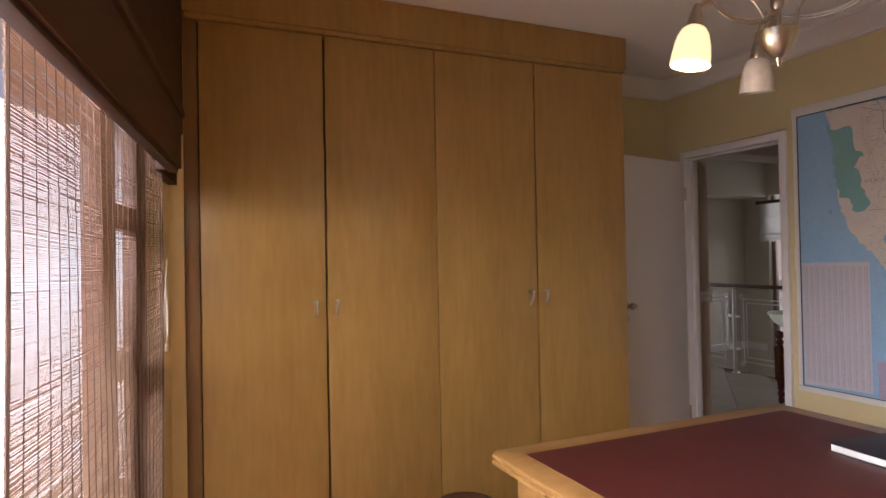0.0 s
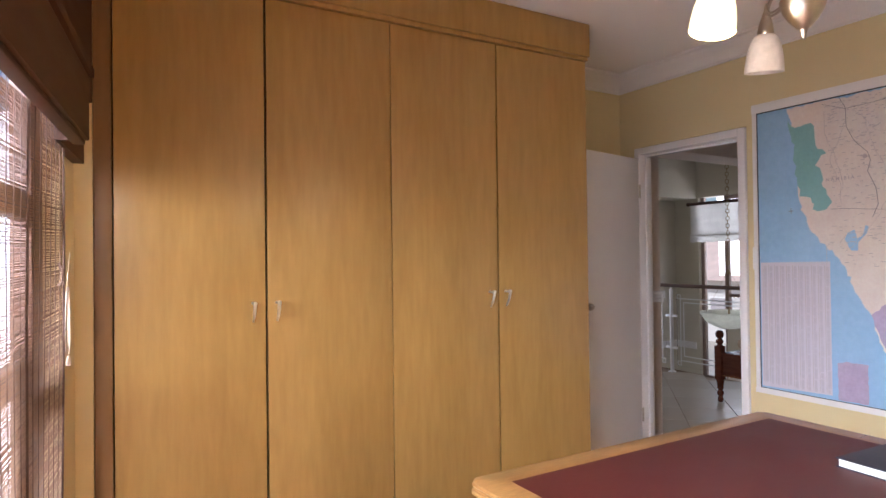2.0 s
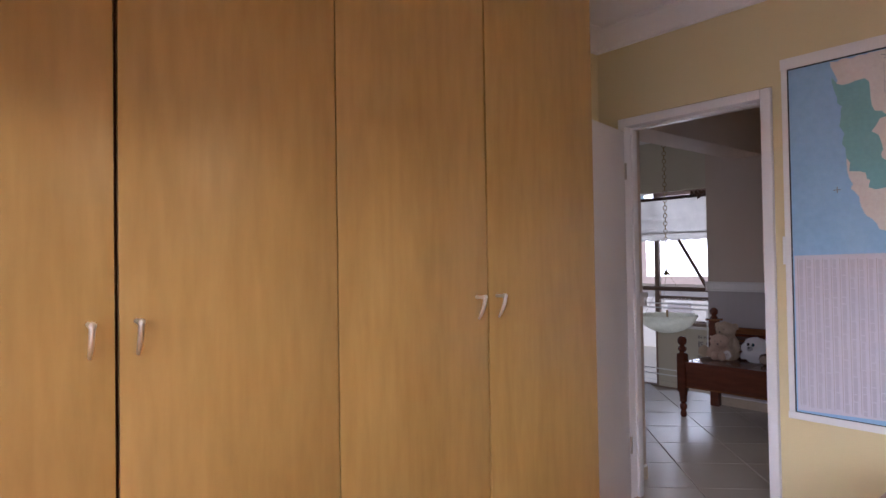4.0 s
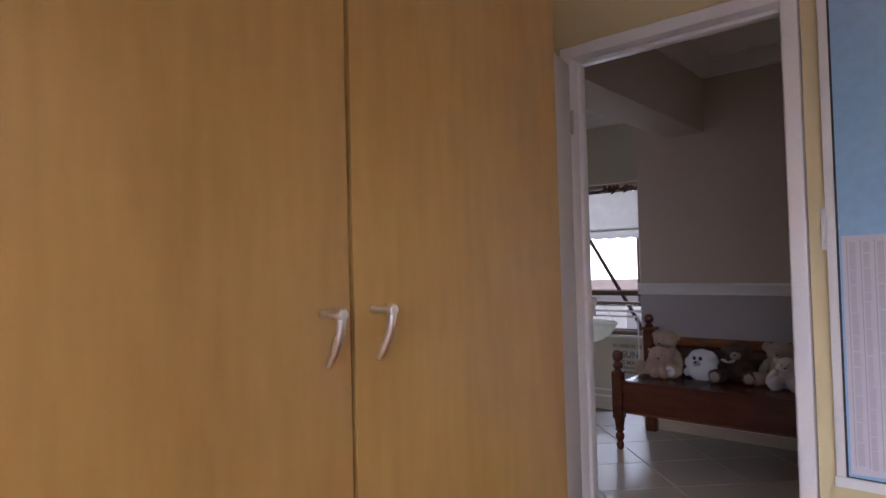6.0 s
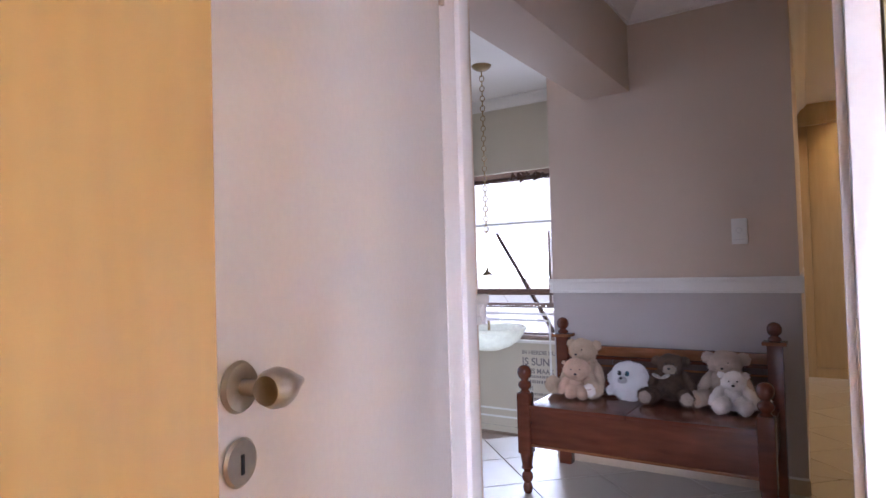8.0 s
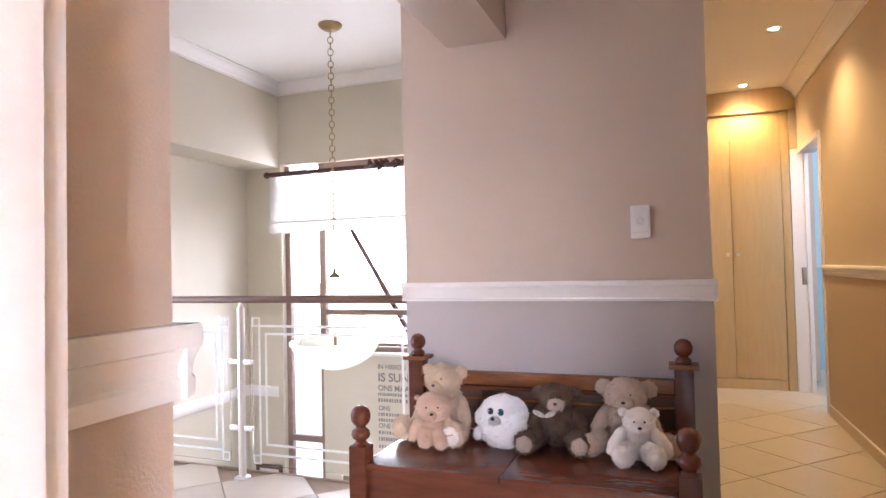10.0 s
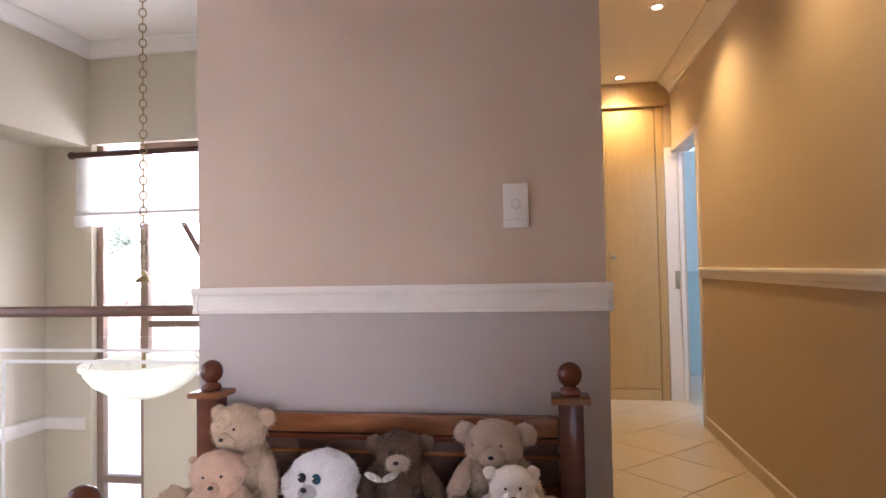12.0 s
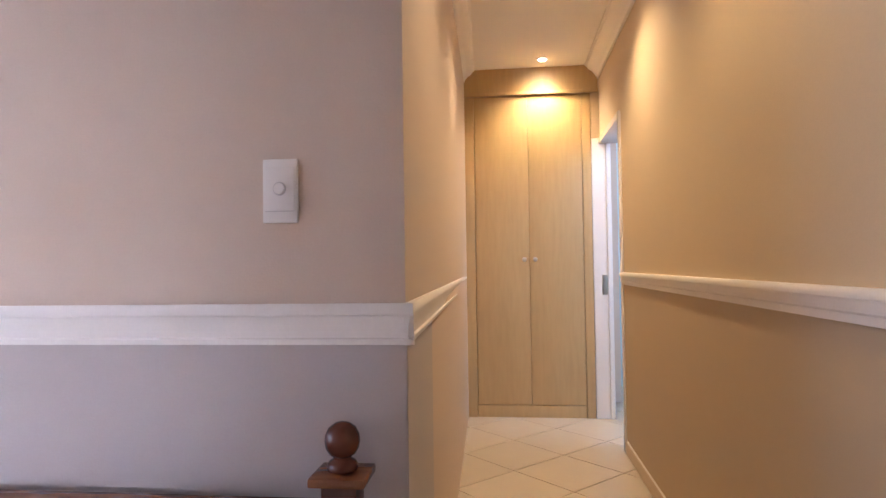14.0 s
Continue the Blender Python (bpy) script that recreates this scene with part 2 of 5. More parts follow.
def lathe(profile, steps=28, bm=None, m=None):
    """Turned solid round z from (radius, height) pairs."""
    bm = bm or bmesh.new()
    rings = []
    for r, z in profile:
        if r < 1e-5:
            rings.append([bm.verts.new((0, 0, z))])
        else:
            rings.append([bm.verts.new((r * math.cos(a * math.tau / steps), r * math.sin(a * math.tau / steps), z)) for a in range(steps)])
    for a, b in zip(rings, rings[1:]):
        for i in range(steps):
            j = (i + 1) % steps
            if len(a) == 1 and len(b) == 1:
                continue
            if len(a) == 1:
                bm.faces.new((a[0], b[j], b[i]))
            elif len(b) == 1:
                bm.faces.new((a[i], a[j], b[0]))
            else:
                bm.faces.new((a[i], a[j], b[j], b[i]))
    for ring, flip in ((rings[0], True), (rings[-1], False)):
        if len(ring) > 1:
            bm.faces.new(ring[::-1] if flip else ring)
    if m:
        bmesh.ops.transform(bm, matrix=m, verts=[v for r in rings for v in r])
    return bm


def tube(points, radius, bm=None, steps=10, closed=False):
    """A round bar along points; radius may be a list."""
    bm = bm or bmesh.new()
    pts = [Vector(p) for p in points]
    n = len(pts)
    rad = radius if isinstance(radius, (list, tuple)) else [radius] * n
    rings, up = [], None
    for i, p in enumerate(pts):
        if closed:
            d = (pts[(i + 1) % n] - pts[i - 1]).normalized()
        else:
            d = (pts[min(i + 1, n - 1)] - pts[max(i - 1, 0)]).normalized()
        if up is None:
            up = d.orthogonal().normalized()
        up = (up - d * up.dot(d)).normalized()
        side = d.cross(up)
        rings.append([bm.verts.new(p + (up * math.cos(a * math.tau / steps) + side * math.sin(a * math.tau / steps)) * rad[i]) for a in range(steps)])
    for a, b in zip(rings, rings[1:] + ([rings[0]] if closed else [])):
        for i in range(steps):
            j = (i + 1) % steps
            bm.faces.new((a[i], a[j], b[j], b[i]))
    if not closed:
        bm.faces.new(rings[0][::-1])
        bm.faces.new(rings[-1])
    return bm


def sweep(profile, p0, p1, normal, bm=None, taper=(0, 0)):
    """Extrudes a (depth, height) profile from p0 to p1; depth goes along normal. taper shifts the ends by depth, for mitres."""
    bm = bm or bmesh.new()
    p0, p1, nv = Vector(p0), Vector(p1), Vector(normal).normalized()
    d = (p1 - p0).normalized()
    a = [bm.verts.new(p0 + nv * u + Vector((0, 0, z)) + d * (u * taper[0])) for u, z in profile]
    b = [bm.verts.new(p1 + nv * u + Vector((0, 0, z)) - d * (u * taper[1])) for u, z in profile]
    for i in range(len(profile)):
        j = (i + 1) % len(profile)
        bm.faces.new((a[i], a[j], b[j], b[i]))
    bm.faces.new(a[::-1])
    bm.faces.new(b)
    return bm


def obj(name, bm, material, parent=None, label="", smooth=40):
    bmesh.ops.recalc_face_normals(bm, faces=bm.faces)
    me = bpy.data.meshes.new(name)
    for f in bm.faces:
        f.smooth = bool(smooth)
    if smooth:
        lim = radians(smooth)
        for e in bm.edges:
            if len(e.link_faces) != 2 or e.calc_face_angle(0) > lim:
                e.smooth = False
    bm.to_mesh(me)
    bm.free()
    for m in (material if isinstance(material, (list, tuple)) else [material]):
        me.materials.append(m)
    ob = new(name, me)
    if parent:
        ob.parent = parent
    if label:
        ob["label"] = label
    return ob


def part(name, bm, material, parent, label="", smooth=40):
    return obj(name, bm, material, parent, label, smooth)


def setting(name, bm, material, label="", category="", smooth=40):
    return tagged(obj(name, bm, material, None, "", smooth), label, category, "", "structure")


def thing(name, m, label, category, group=""):
    e = new(name)
    e.empty_display_size = 0.1
    e.matrix_world = m
    return tagged(e, label, category, group)


# ---- the setting: study, landing, passage, stair void ----
XW, XW2 = 3.0, 3.11          # door wall, study face and landing face
YB = 3.45                    # study's back wall
XB = 5.41                    # wall behind the bench
YR = 1.82                    # long passage wall
XC = 8.87                    # end of the passage
XV = 8.15                    # stair window wall
YV = 7.13                    # stair side wall
ZS, ZL, ZP, ZV = 2.60, 2.66, 2.69, 3.10  # ceilings
D0, D1, DZ = 2.555, 3.275, 2.042   # study doorway
FT = 0.05
GZ = -2.8



def slab(rows, z0, z1):
    bm = bmesh.new()
    lo = [bm.verts.new((x, y, z0)) for x, y in rows]
    hi = [bm.verts.new((x, y, z1)) for x, y in rows]
    for i in range(len(rows)):
        j = (i + 1) % len(rows)
        bm.faces.new((lo[i], lo[j], hi[j], hi[i]))
    bm.faces.new(lo[::-1])
    bm.faces.new(hi)
    return bm


STUDY = [(-1.10, -1.9), (3.05, -1.9), (3.05, 3.6), (-0.20, 3.6)]
setting("floor_study", slab(STUDY, -0.15, 0.0), M_FLOOR, "honey coloured laminate floor of the study", "floor")
setting("floor_landing", boxes((3.05, 1.6, -0.15, 5.74, 7.2, -0.011), (5.74, 0.0, -0.15, 9.2, 4.0, -0.011), (5.741, 1.6, -0.15, 5.76, 7.13, 0.0)), M_GROUT,
        "cream ceramic tiled landing and passage floor, laid diagonally", "floor")
setting("floor_stairwell", boxes((3.4, 4.0, GZ - 0.15, 8.4, 7.3, GZ)), M_TILE, "cream tiled floor of the storey below", "floor")

# study walls
setting("wall_study_back", boxes((-0.31, YB, 0, XW, YB + 0.15, 2.9), (-0.30, 2.80, 0, -0.210, YB, ZS)), M_WALL_Y, "cream yellow painted study wall", "wall")
setting("wall_study_rear", boxes((-1.18, -1.9, 0, 3.11, -1.75, 2.9)), M_WALL_Y, "cream yellow painted study wall", "wall")
setting("wall_door_side", boxes((XW, -1.75, 0, XW2, D0 - FT, 2.9), (XW, D1 + FT, 0, XW2, 3.6, 2.9), (XW, D0 - FT, DZ + FT, XW2, D1 + FT, 2.9)), M_WALL_Y,
        "cream yellow painted wall with the study doorway", "wall")
setting("wall_door_landing_face", boxes((XW2, YR, 0, XW2 + 0.004, D0 - FT, 2.8), (XW2, D1 + FT, 0, XW2 + 0.004, 3.395, 2.8), (XW2, D0 - FT, DZ + FT, XW2 + 0.004, D1 + FT, 2.8)), M_WALL_T)
# window wall of the study, turned seven degrees
WM = Matrix.Translation((-0.265, 2.8, 0)) @ Matrix.Rotation(radians(-7.2), 4, "Z")
W0, W1, WZ0, WZ1 = -2.9, -0.24, 0.25, 2.25   # opening along the wall (local y), sill, head
ob = setting("wall_window_side", boxes((-0.11, -4.8, 0, 0, W0, 2.9), (-0.11, W1, 0, 0, 0.75, 2.9), (-0.11, W0, 0, 0, W1, WZ0), (-0.11, W0, WZ1, 0, W1, 2.9)), M_WALL_Y,
             "cream yellow painted wall round the study window", "wall")
ob.matrix_world = WM
setting("ceiling_study", slab(STUDY, ZS, ZS + 0.2), M_CEIL, "white plastered study ceiling", "ceiling")

# landing and passage walls
setting("wall_passage_long", boxes((XW2 + 0.001, YR - 0.11, 0, 8.0, YR, 2.9), (8.93, YR - 0.07, 0, 9.6, YR, 2.9), (8.864, YR - 0.02, 2.122, 9.4, YR + 0.063, 2.471), (8.0, YR - 0.11, 2.11, 8.93, YR, 2.9)), M_WALL_C,
        "warm taupe painted passage wall with a doorway", "wall")
setting("wall_bench", slab([(XB, 4.05), (XB, 2.735), (XC + 0.8, 2.875), (XC + 0.8, 4.05)], -0.15, 3.3), M_WALL_T, "warm taupe painted wall behind the bench", "wall")
setting("wall_landing_nib", boxes((XW2 + 0.004, 3.395, 0, 3.325, 3.62, 3.3), (3.22, 3.62, GZ, 3.325, 7.2, 3.3)), M_WALL_T, "warm taupe painted wall end beside the doorway", "wall")
setting("wall_passage_end", boxes((XC + 0.56, 1.6, 0, XC + 0.7, 2.95, 2.9)), M_WALL_T)
setting("ceiling_landing", boxes((3.05, 1.6, ZL, XB, 3.54, ZL + 0.3)), M_CEIL, "white plastered landing ceiling", "ceiling")
setting("ceiling_passage", boxes((XB, 1.6, ZP, 9.6, 2.95, ZP + 0.24)), M_CEIL, "white plastered passage ceiling", "ceiling")
setting("beam_landing", boxes((XW2, 3.54, 2.16, XB, 3.82, 3.2), bevel=0.012), M_WALL_T, "warm taupe painted ceiling beam", "beam")
setting("ceiling_stairwell", boxes((3.3, 3.82, ZV, 8.4, 7.3, ZV + 0.2)), M_CEIL, "white plastered ceiling over the stair void", "ceiling")

# stair void: side wall with a boxed-out upper part, window wall
setting("wall_stair_side", boxes((5.80, YV, GZ, 8.4, YV + 0.2, 3.3)), M_WALL_V, "pale stone painted wall of the stair void", "wall")
setting("wall_landing_end", boxes((3.3, 6.18, GZ, 3.42, 6.38, 3.3), (5.52, 6.18, GZ, 5.80, YV + 0.2, 3.3), (3.42, 6.18, GZ, 5.52, 6.38, 0.12), (3.42, 6.18, 2.5, 5.52, 6.38, 3.3)), M_WALL_V, "pale stone painted wall at the end of the landing", "wall")
setting("bulkhead_stair", boxes((5.80, 6.72, 2.235, XV, YV, ZV)), M_WALL_V, "pale stone painted bulkhead over the stair wall", "bulkhead")
S0, S1 = 6.26, 6.69          # tall side light
V0 = 4.75                    # main window, other side
SILL, HEAD = 0.33, 2.25
setting("wall_stair_window", boxes((XV, S1, GZ, XV + 0.2, 7.3, 3.3), (XV, 4.0, GZ, XV + 0.2, V0, 3.3), (XV, V0, HEAD, XV + 0.2, S1, 3.3), (XV, V0, -0.90, XV + 0.2, S0 - 0.05, SILL), (XV, V0, GZ, XV + 0.2, S0 - 0.05, -2.3), (XV, 6.02, -2.3, XV + 0.2, S0 - 0.05, -0.90),
        (XV, S0 - 0.05, GZ, XV + 0.2, S1, -1.9)), M_WALL_V, "pale stone painted wall round the stair window", "wall")

# room off the passage
setting("wall_blue_room", boxes((7.0, -0.2, 0, 10.2, -0.1, 1.06), (10.1, -0.1, 0, 10.2, 1.7, 1.06)), M_WALL_B, "soft blue painted lower wall of the next room", "wall")
setting("wall_blue_room_upper", boxes((7.0, -0.2, 1.06, 10.2, -0.1, 2.8), (10.1, -0.1, 1.06, 10.2, 1.7, 2.8), (6.9, -0.2, 0, 7.0, 1.71, 2.8)), M_WALL_L)
setting("ceiling_blue_room", boxes((6.9, -0.2, 2.72, 10.2, 1.7, 2.85)), M_CEIL)
setting("floor_blue_room", boxes((6.9, -0.2, -0.15, 10.2, 1.7, -0.004)), M_TILE)
setting("baseboard_blue_room", boxes((7.0, -0.1, -0.004, 10.1, -0.08, 0.14)), M_TRIM)
# Fill lamp added inside the blue room, which has no window here.
area("blue_room_fill_light", (7.6, 0.5, 2.3), (8.95, 1.6, 1.1), 1.0, 1.0, 8, (0.9, 0.95, 1.0))

# outside
# Unseen wall added to stop direct sun entering the landing opening.
setting("sun_blocker_outside", boxes((1.0, 9.4, GZ, 7.6, 9.6, 6.5)), M_PALE, "added pale wall that keeps sun out of the landing opening", "wall")
setting("ground", boxes((-60, -60, GZ - 0.3, 80, 60, GZ - 0.16)), M_LAWN, "pale paved ground outside", "ground")

# ---- mouldings ----
CORNICE = [(0, 0), (0.10, 0), (0.10, -0.012), (0.085, -0.018), (0.078, -0.034), (0.050, -0.052), (0.028, -0.078), (0.022, -0.092), (0.012, -0.098), (0.012, -0.112), (0, -0.112)]


def runs(name, profile, rows, material, label, category):
    bm = bmesh.new()
    for p0, p1, nv in rows:
        sweep(profile, p0, p1, nv, bm)
    return setting(name, bm, material, label, category, 36)


runs("cornice_study", CORNICE, [((2.07, YB, ZS), (XW, YB, ZS), (0, -1, 0)), ((XW, -1.75, ZS), (XW, YB, ZS), (-1, 0, 0))], M_TRIM, "white moulded plaster cornice in the study", "cornice")
runs("cornice_landing", CORNICE, [((XB, 2.70, ZL), (XB, 3.54, ZL), (-1, 0, 0)), ((XW2, 3.54, ZL), (XB, 3.54, ZL), (0, -1, 0)), ((XW2, YR, ZL), (XB, YR, ZL), (0, 1, 0))], M_TRIM,
     "white moulded plaster cornice on the landing", "cornice")
runs("cornice_passage", CORNICE, [((XB, YR, ZP), (XC, YR, ZP), (0, 1, 0)), ((XB, 2.735, ZP), (XC, 2.867, ZP), (0.038, -1, 0))], M_TRIM, "white moulded plaster cornice in the passage", "cornice")
runs("cornice_stairwell", CORNICE, [((5.80, 6.72, ZV), (XV, 6.72, ZV), (0, -1, 0)), ((XV, 4.0, ZV), (XV, 6.72, ZV), (-1, 0, 0))], M_TRIM, "white moulded plaster cornice over the stair", "cornice")
SLIM = [(0, 0), (0.010, 0), (0.011, 0.003), (0.011, 0.011), (0.006, 0.014), (0.007, 0.032), (0.011, 0.052), (0.012, 0.059), (0.018, 0.062), (0.019, 0.066), (0.019, 0.076), (0.015, 0.085), (0, 0.085)]
STEPPED = [(0, 0), (0.014, 0), (0.016, 0.005), (0.016, 0.021), (0.009, 0.026), (0.011, 0.040), (0.020, 0.051), (0.022, 0.056), (0.031, 0.059), (0.032, 0.063), (0.032, 0.078), (0.027, 0.085), (0, 0.085)]
runs("dado_bench_wall", SLIM, [((XB, 2.7165, 1.004), (XB, 4.0685, 1.004), (-1, 0, 0)), ((XB - 0.016, 4.05, 1.004), (XB + 0.3, 4.05, 1.004), (0, 1, 0)),
     ((XB - 0.016, 2.735, 1.004), (XC, 2.867, 1.004), (0.038, -1, 0))], M_TRIM, "white moulded dado rail round the bench wall", "dado rail")
runs("dado_passage_wall", [(u * 0.86, z * 0.87) for u, z in STEPPED], [((XW2, YR, 1.036), (8.0, YR, 1.036), (0, 1, 0))], M_TRIM, "white moulded dado rail along the passage", "dado rail")
runs("dado_nib", [(u * 0.7, z * 0.95) for u, z in STEPPED], [((XW2, 3.395, 1.028), (3.347, 3.395, 1.028), (0, -1, 0)), ((3.325, 3.375, 1.028), (3.325, 3.75, 1.028), (1, 0, 0))], M_TRIM, "white moulded dado rail on the wall end", "dado rail")
BAND = [(0, 0), (0.015, 0), (0.03, 0.03), (0.03, 0.10), (0, 0.11)]
runs("band_stairwell", BAND, [((5.80, YV, -0.16), (XV, YV, -0.16), (0, -1, 0)), ((XV, S1 + 0.06, -0.16), (XV, YV, -0.16), (-1, 0, 0))], M_TRIM, "white moulding along the stair walls", "moulding")


def skirting(name, rows, label):
    bm, bw = bmesh.new(), bmesh.new()
    for p0, p1, nv in rows:
        sweep([(0, 0), (0.009, 0), (0.009, 0.072), (0.007, 0.074), (0, 0.074)], p0, p1, nv, bm)
        sweep([(0, 0.074), (0.007, 0.0745), (0.005, 0.084), (0, 0.086)], p0, p1, nv, bw)
    base = setting(name, bm, M_SKIRT, label, "skirting")
    part("top_line", bw, M_TRIM, base, "white filler line")


skirting("skirting_passage", [((XW2, YR, 0), (8.0, YR, 0), (0, 1, 0)), ((XB, 2.735, 0), (XC, 2.867, 0), (0.038, -1, 0))], "beige tile skirting along the passage")
skirting("skirting_landing", [((XB, 2.735, 0), (XB, 4.05, 0), (-1, 0, 0)), ((XW2, 3.395, 0), (3.325, 3.395, 0), (0, -1, 0)), ((3.325, 3.395, 0), (3.325, 6.18, 0), (1, 0, 0)), ((3.325, 6.18, 0), (5.735, 6.18, 0), (0, -1, 0))], "beige tile skirting on the landing")
setting("baseboard_study", boxes((2.988, -1.7, 0, XW, D0 - 0.06, 0.09), (2.1, YB - 0.012, 0, 2.98, YB, 0.09), bevel=0.003), M_TRIM, "white painted study skirting", "skirting")

# ---- doorways ----
bm = boxes((XW - 0.012, D0 - 0.045, 0, XW2 + 0.016, D0, DZ + 0.045), (XW - 0.012, D1, 0, XW2 + 0.002, D1 + 0.04, DZ + 0.045),
           (XW - 0.012, D0, DZ, XW2 + 0.016, D1, DZ + 0.045), bevel=0.005)
box(bm, XW + 0.045, D0, 0, XW + 0.085, D0 + 0.014, DZ, 0.003)
box(bm, XW + 0.045, D1 - 0.014, 0, XW + 0.085, D1, DZ, 0.003)
box(bm, XW + 0.045, D0 + 0.014, DZ - 0.014, XW + 0.085, D1 - 0.014, DZ, 0.003)
frame_1 = setting("door_frame_study", bm, M_FRAME, "white enamelled steel door frame of the study", "door frame")
part("strike_plate", boxes((XW + 0.008, D0 - 0.001, 0.93, XW + 0.036, D0 + 0.003, 1.09), bevel=0.001), M_NICKEL, frame_1, "steel strike plate")

door = thing("study_door", Matrix.Translation((2.985, 3.275, 0)) @ Matrix.Rotation(radians(192), 4, "Z"), "white painted flush door standing open against the back wall", "door")
door_leaf = part("leaf", boxes((0, -0.042, 0.008, 0.715, 0, 2.015), bevel=0.003), M_FRAME, door)


def handle_set():
    """Round rose with a pear-shaped lever, and a keyhole plate under it, on the leaf's room face."""
    x, z, m = 0.664, 1.061, Matrix.Rotation(radians(-90), 4, "X")
    rose = part("rose", lathe([(0, 0.001), (0.027, 0.001), (0.029, 0.004), (0.026, 0.009), (0.016, 0.011), (0, 0.011)], 32, None, Matrix.Translation((x, 0, z)) @ m), M_NICKEL, door_leaf, "satin nickel rose")
    lever = lathe([(0.0095, 0.008), (0.0095, 0.045), (0, 0.046)], 20, None, Matrix.Translation((x, 0, z)) @ m)
    lathe([(0, -0.012), (0.016, -0.008), (0.0215, 0.003), (0.0225, 0.014), (0.019, 0.026), (0.010, 0.044), (0.004, 0.058), (0, 0.062)], 28, lever,
          Matrix.Translation((x + 0.004, 0.048, z)) @ Matrix.Rotation(radians(-90), 4, "Y"))
    part("lever", lever, M_NICKEL, door_leaf, "pear-shaped satin nickel handle")
    plate = lathe([(0, 0.001), (0.025, 0.001), (0.027, 0.004), (0.024, 0.007), (0, 0.007)], 32, None, Matrix.Translation((x, 0, z - 0.082)) @ m)
    part("keyhole_plate", plate, M_NICKEL, door_leaf, "round satin nickel keyhole plate")
    part("keyhole", boxes((x - 0.003, 0.0065, z - 0.095, x + 0.003, 0.0080, z - 0.073), bevel=0.001), M_BLACK, door_leaf, "dark keyhole")


handle_set()
for hz in (0.25, 1.75):
    part("hinge", lathe([(0, 0), (0.007, 0), (0.007, 0.09), (0, 0.09)], 12, None, Matrix.Translation((-0.004, 0.004, hz))), M_NICKEL, door, "steel hinge")

X2A, X2B = 8.02, 8.92
bm = boxes((X2A, YR - 0.13, 0, X2A + 0.045, YR + 0.012, 2.12), (X2B - 0.06, YR - 0.078, 0, X2B - 0.008, YR + 0.064, 2.12), (X2A + 0.045, YR - 0.13, 2.075, X2B - 0.06, YR + 0.012, 2.12), bevel=0.005)
box(bm, X2B - 0.073, YR - 0.075, 0, X2B - 0.06, YR - 0.04, 2.075, 0.003)
frame_2 = setting("door_frame_passage", bm, M_FRAME, "white enamelled steel door frame off the passage", "door frame")
part("strike_plate", boxes((X2B - 0.064, YR - 0.035, 0.93, X2B - 0.058, YR + 0.004, 1.08), bevel=0.001), M_NICKEL, frame_2, "steel strike plate")


# ---- light switches ----
def switch(m, w, h, label):
    t = thing("light_switch", m, label, "switch", "light switches")
    part("plate", boxes((-w / 2, 0, -h / 2, w / 2, 0.009, h / 2), bevel=0.003), M_PLASTIC, t)
    part("cover", boxes((-w / 2 + 0.006, 0.0085, -h / 2 + 0.026, w / 2 - 0.006, 0.0115, h / 2 - 0.018), bevel=0.0015), M_PLASTIC, t)
    turn = Matrix.Translation((0, 0, 0.004)) @ Matrix.Rotation(radians(-90), 4, "X")
    part("knob", lathe([(0.0125, 0.011), (0.0125, 0.0135), (0.0115, 0.0150), (0, 0.0150)], 28, None, turn), M_PLASTIC, t, "small round dimmer knob")
    part("knob_ring", lathe([(0.0130, 0.0110), (0.0145, 0.0110), (0.0145, 0.0118), (0.0130, 0.0118)], 28, None, turn), M_GAP, t)
    part("seam", boxes((-w / 2 + 0.006, 0.0086, -h / 2 + 0.0235, w / 2 - 0.006, 0.0094, -h / 2 + 0.0252)), M_GAP, t)
    return t


switch(Matrix.Translation((XB, 2.998, 1.327)) @ Matrix.Rotation(radians(90), 4, "Z"), 0.076, 0.135, "white plastic light switch on the taupe wall")
switch(Matrix.Translation((XW, 2.437, 1.342)) @ Matrix.Rotation(radians(90), 4, "Z"), 0.073, 0.125, "white plastic light switch between door frame and map")

# ---- study: built-in wardrobe ----
WX = (-0.15, 0.378, 0.921, 1.487, 2.072)
wardrobe = thing("built_in_wardrobe", Matrix.Translation((0, 2.81, 0)), "oak veneered built-in wardrobe with four closed doors", "wardrobe")
part("body", boxes((-0.19, 0.030, 0.0, 2.072, 0.63, 2.415), (-0.19, 0.004, 0.0, 2.062, 0.03, 0.09)), M_VENEER, wardrobe)
part("bulkhead", boxes((-0.21, -0.022, 2.425, 2.084, 0.63, 2.597), (-0.20, -0.012, 2.405, 2.079, 0.63, 2.424), bevel=0.002), M_VENEER, wardrobe, "oak veneered panel up to the ceiling")
GAPS = (0.006, 0.009, 0.004, 0.008, 0.003)
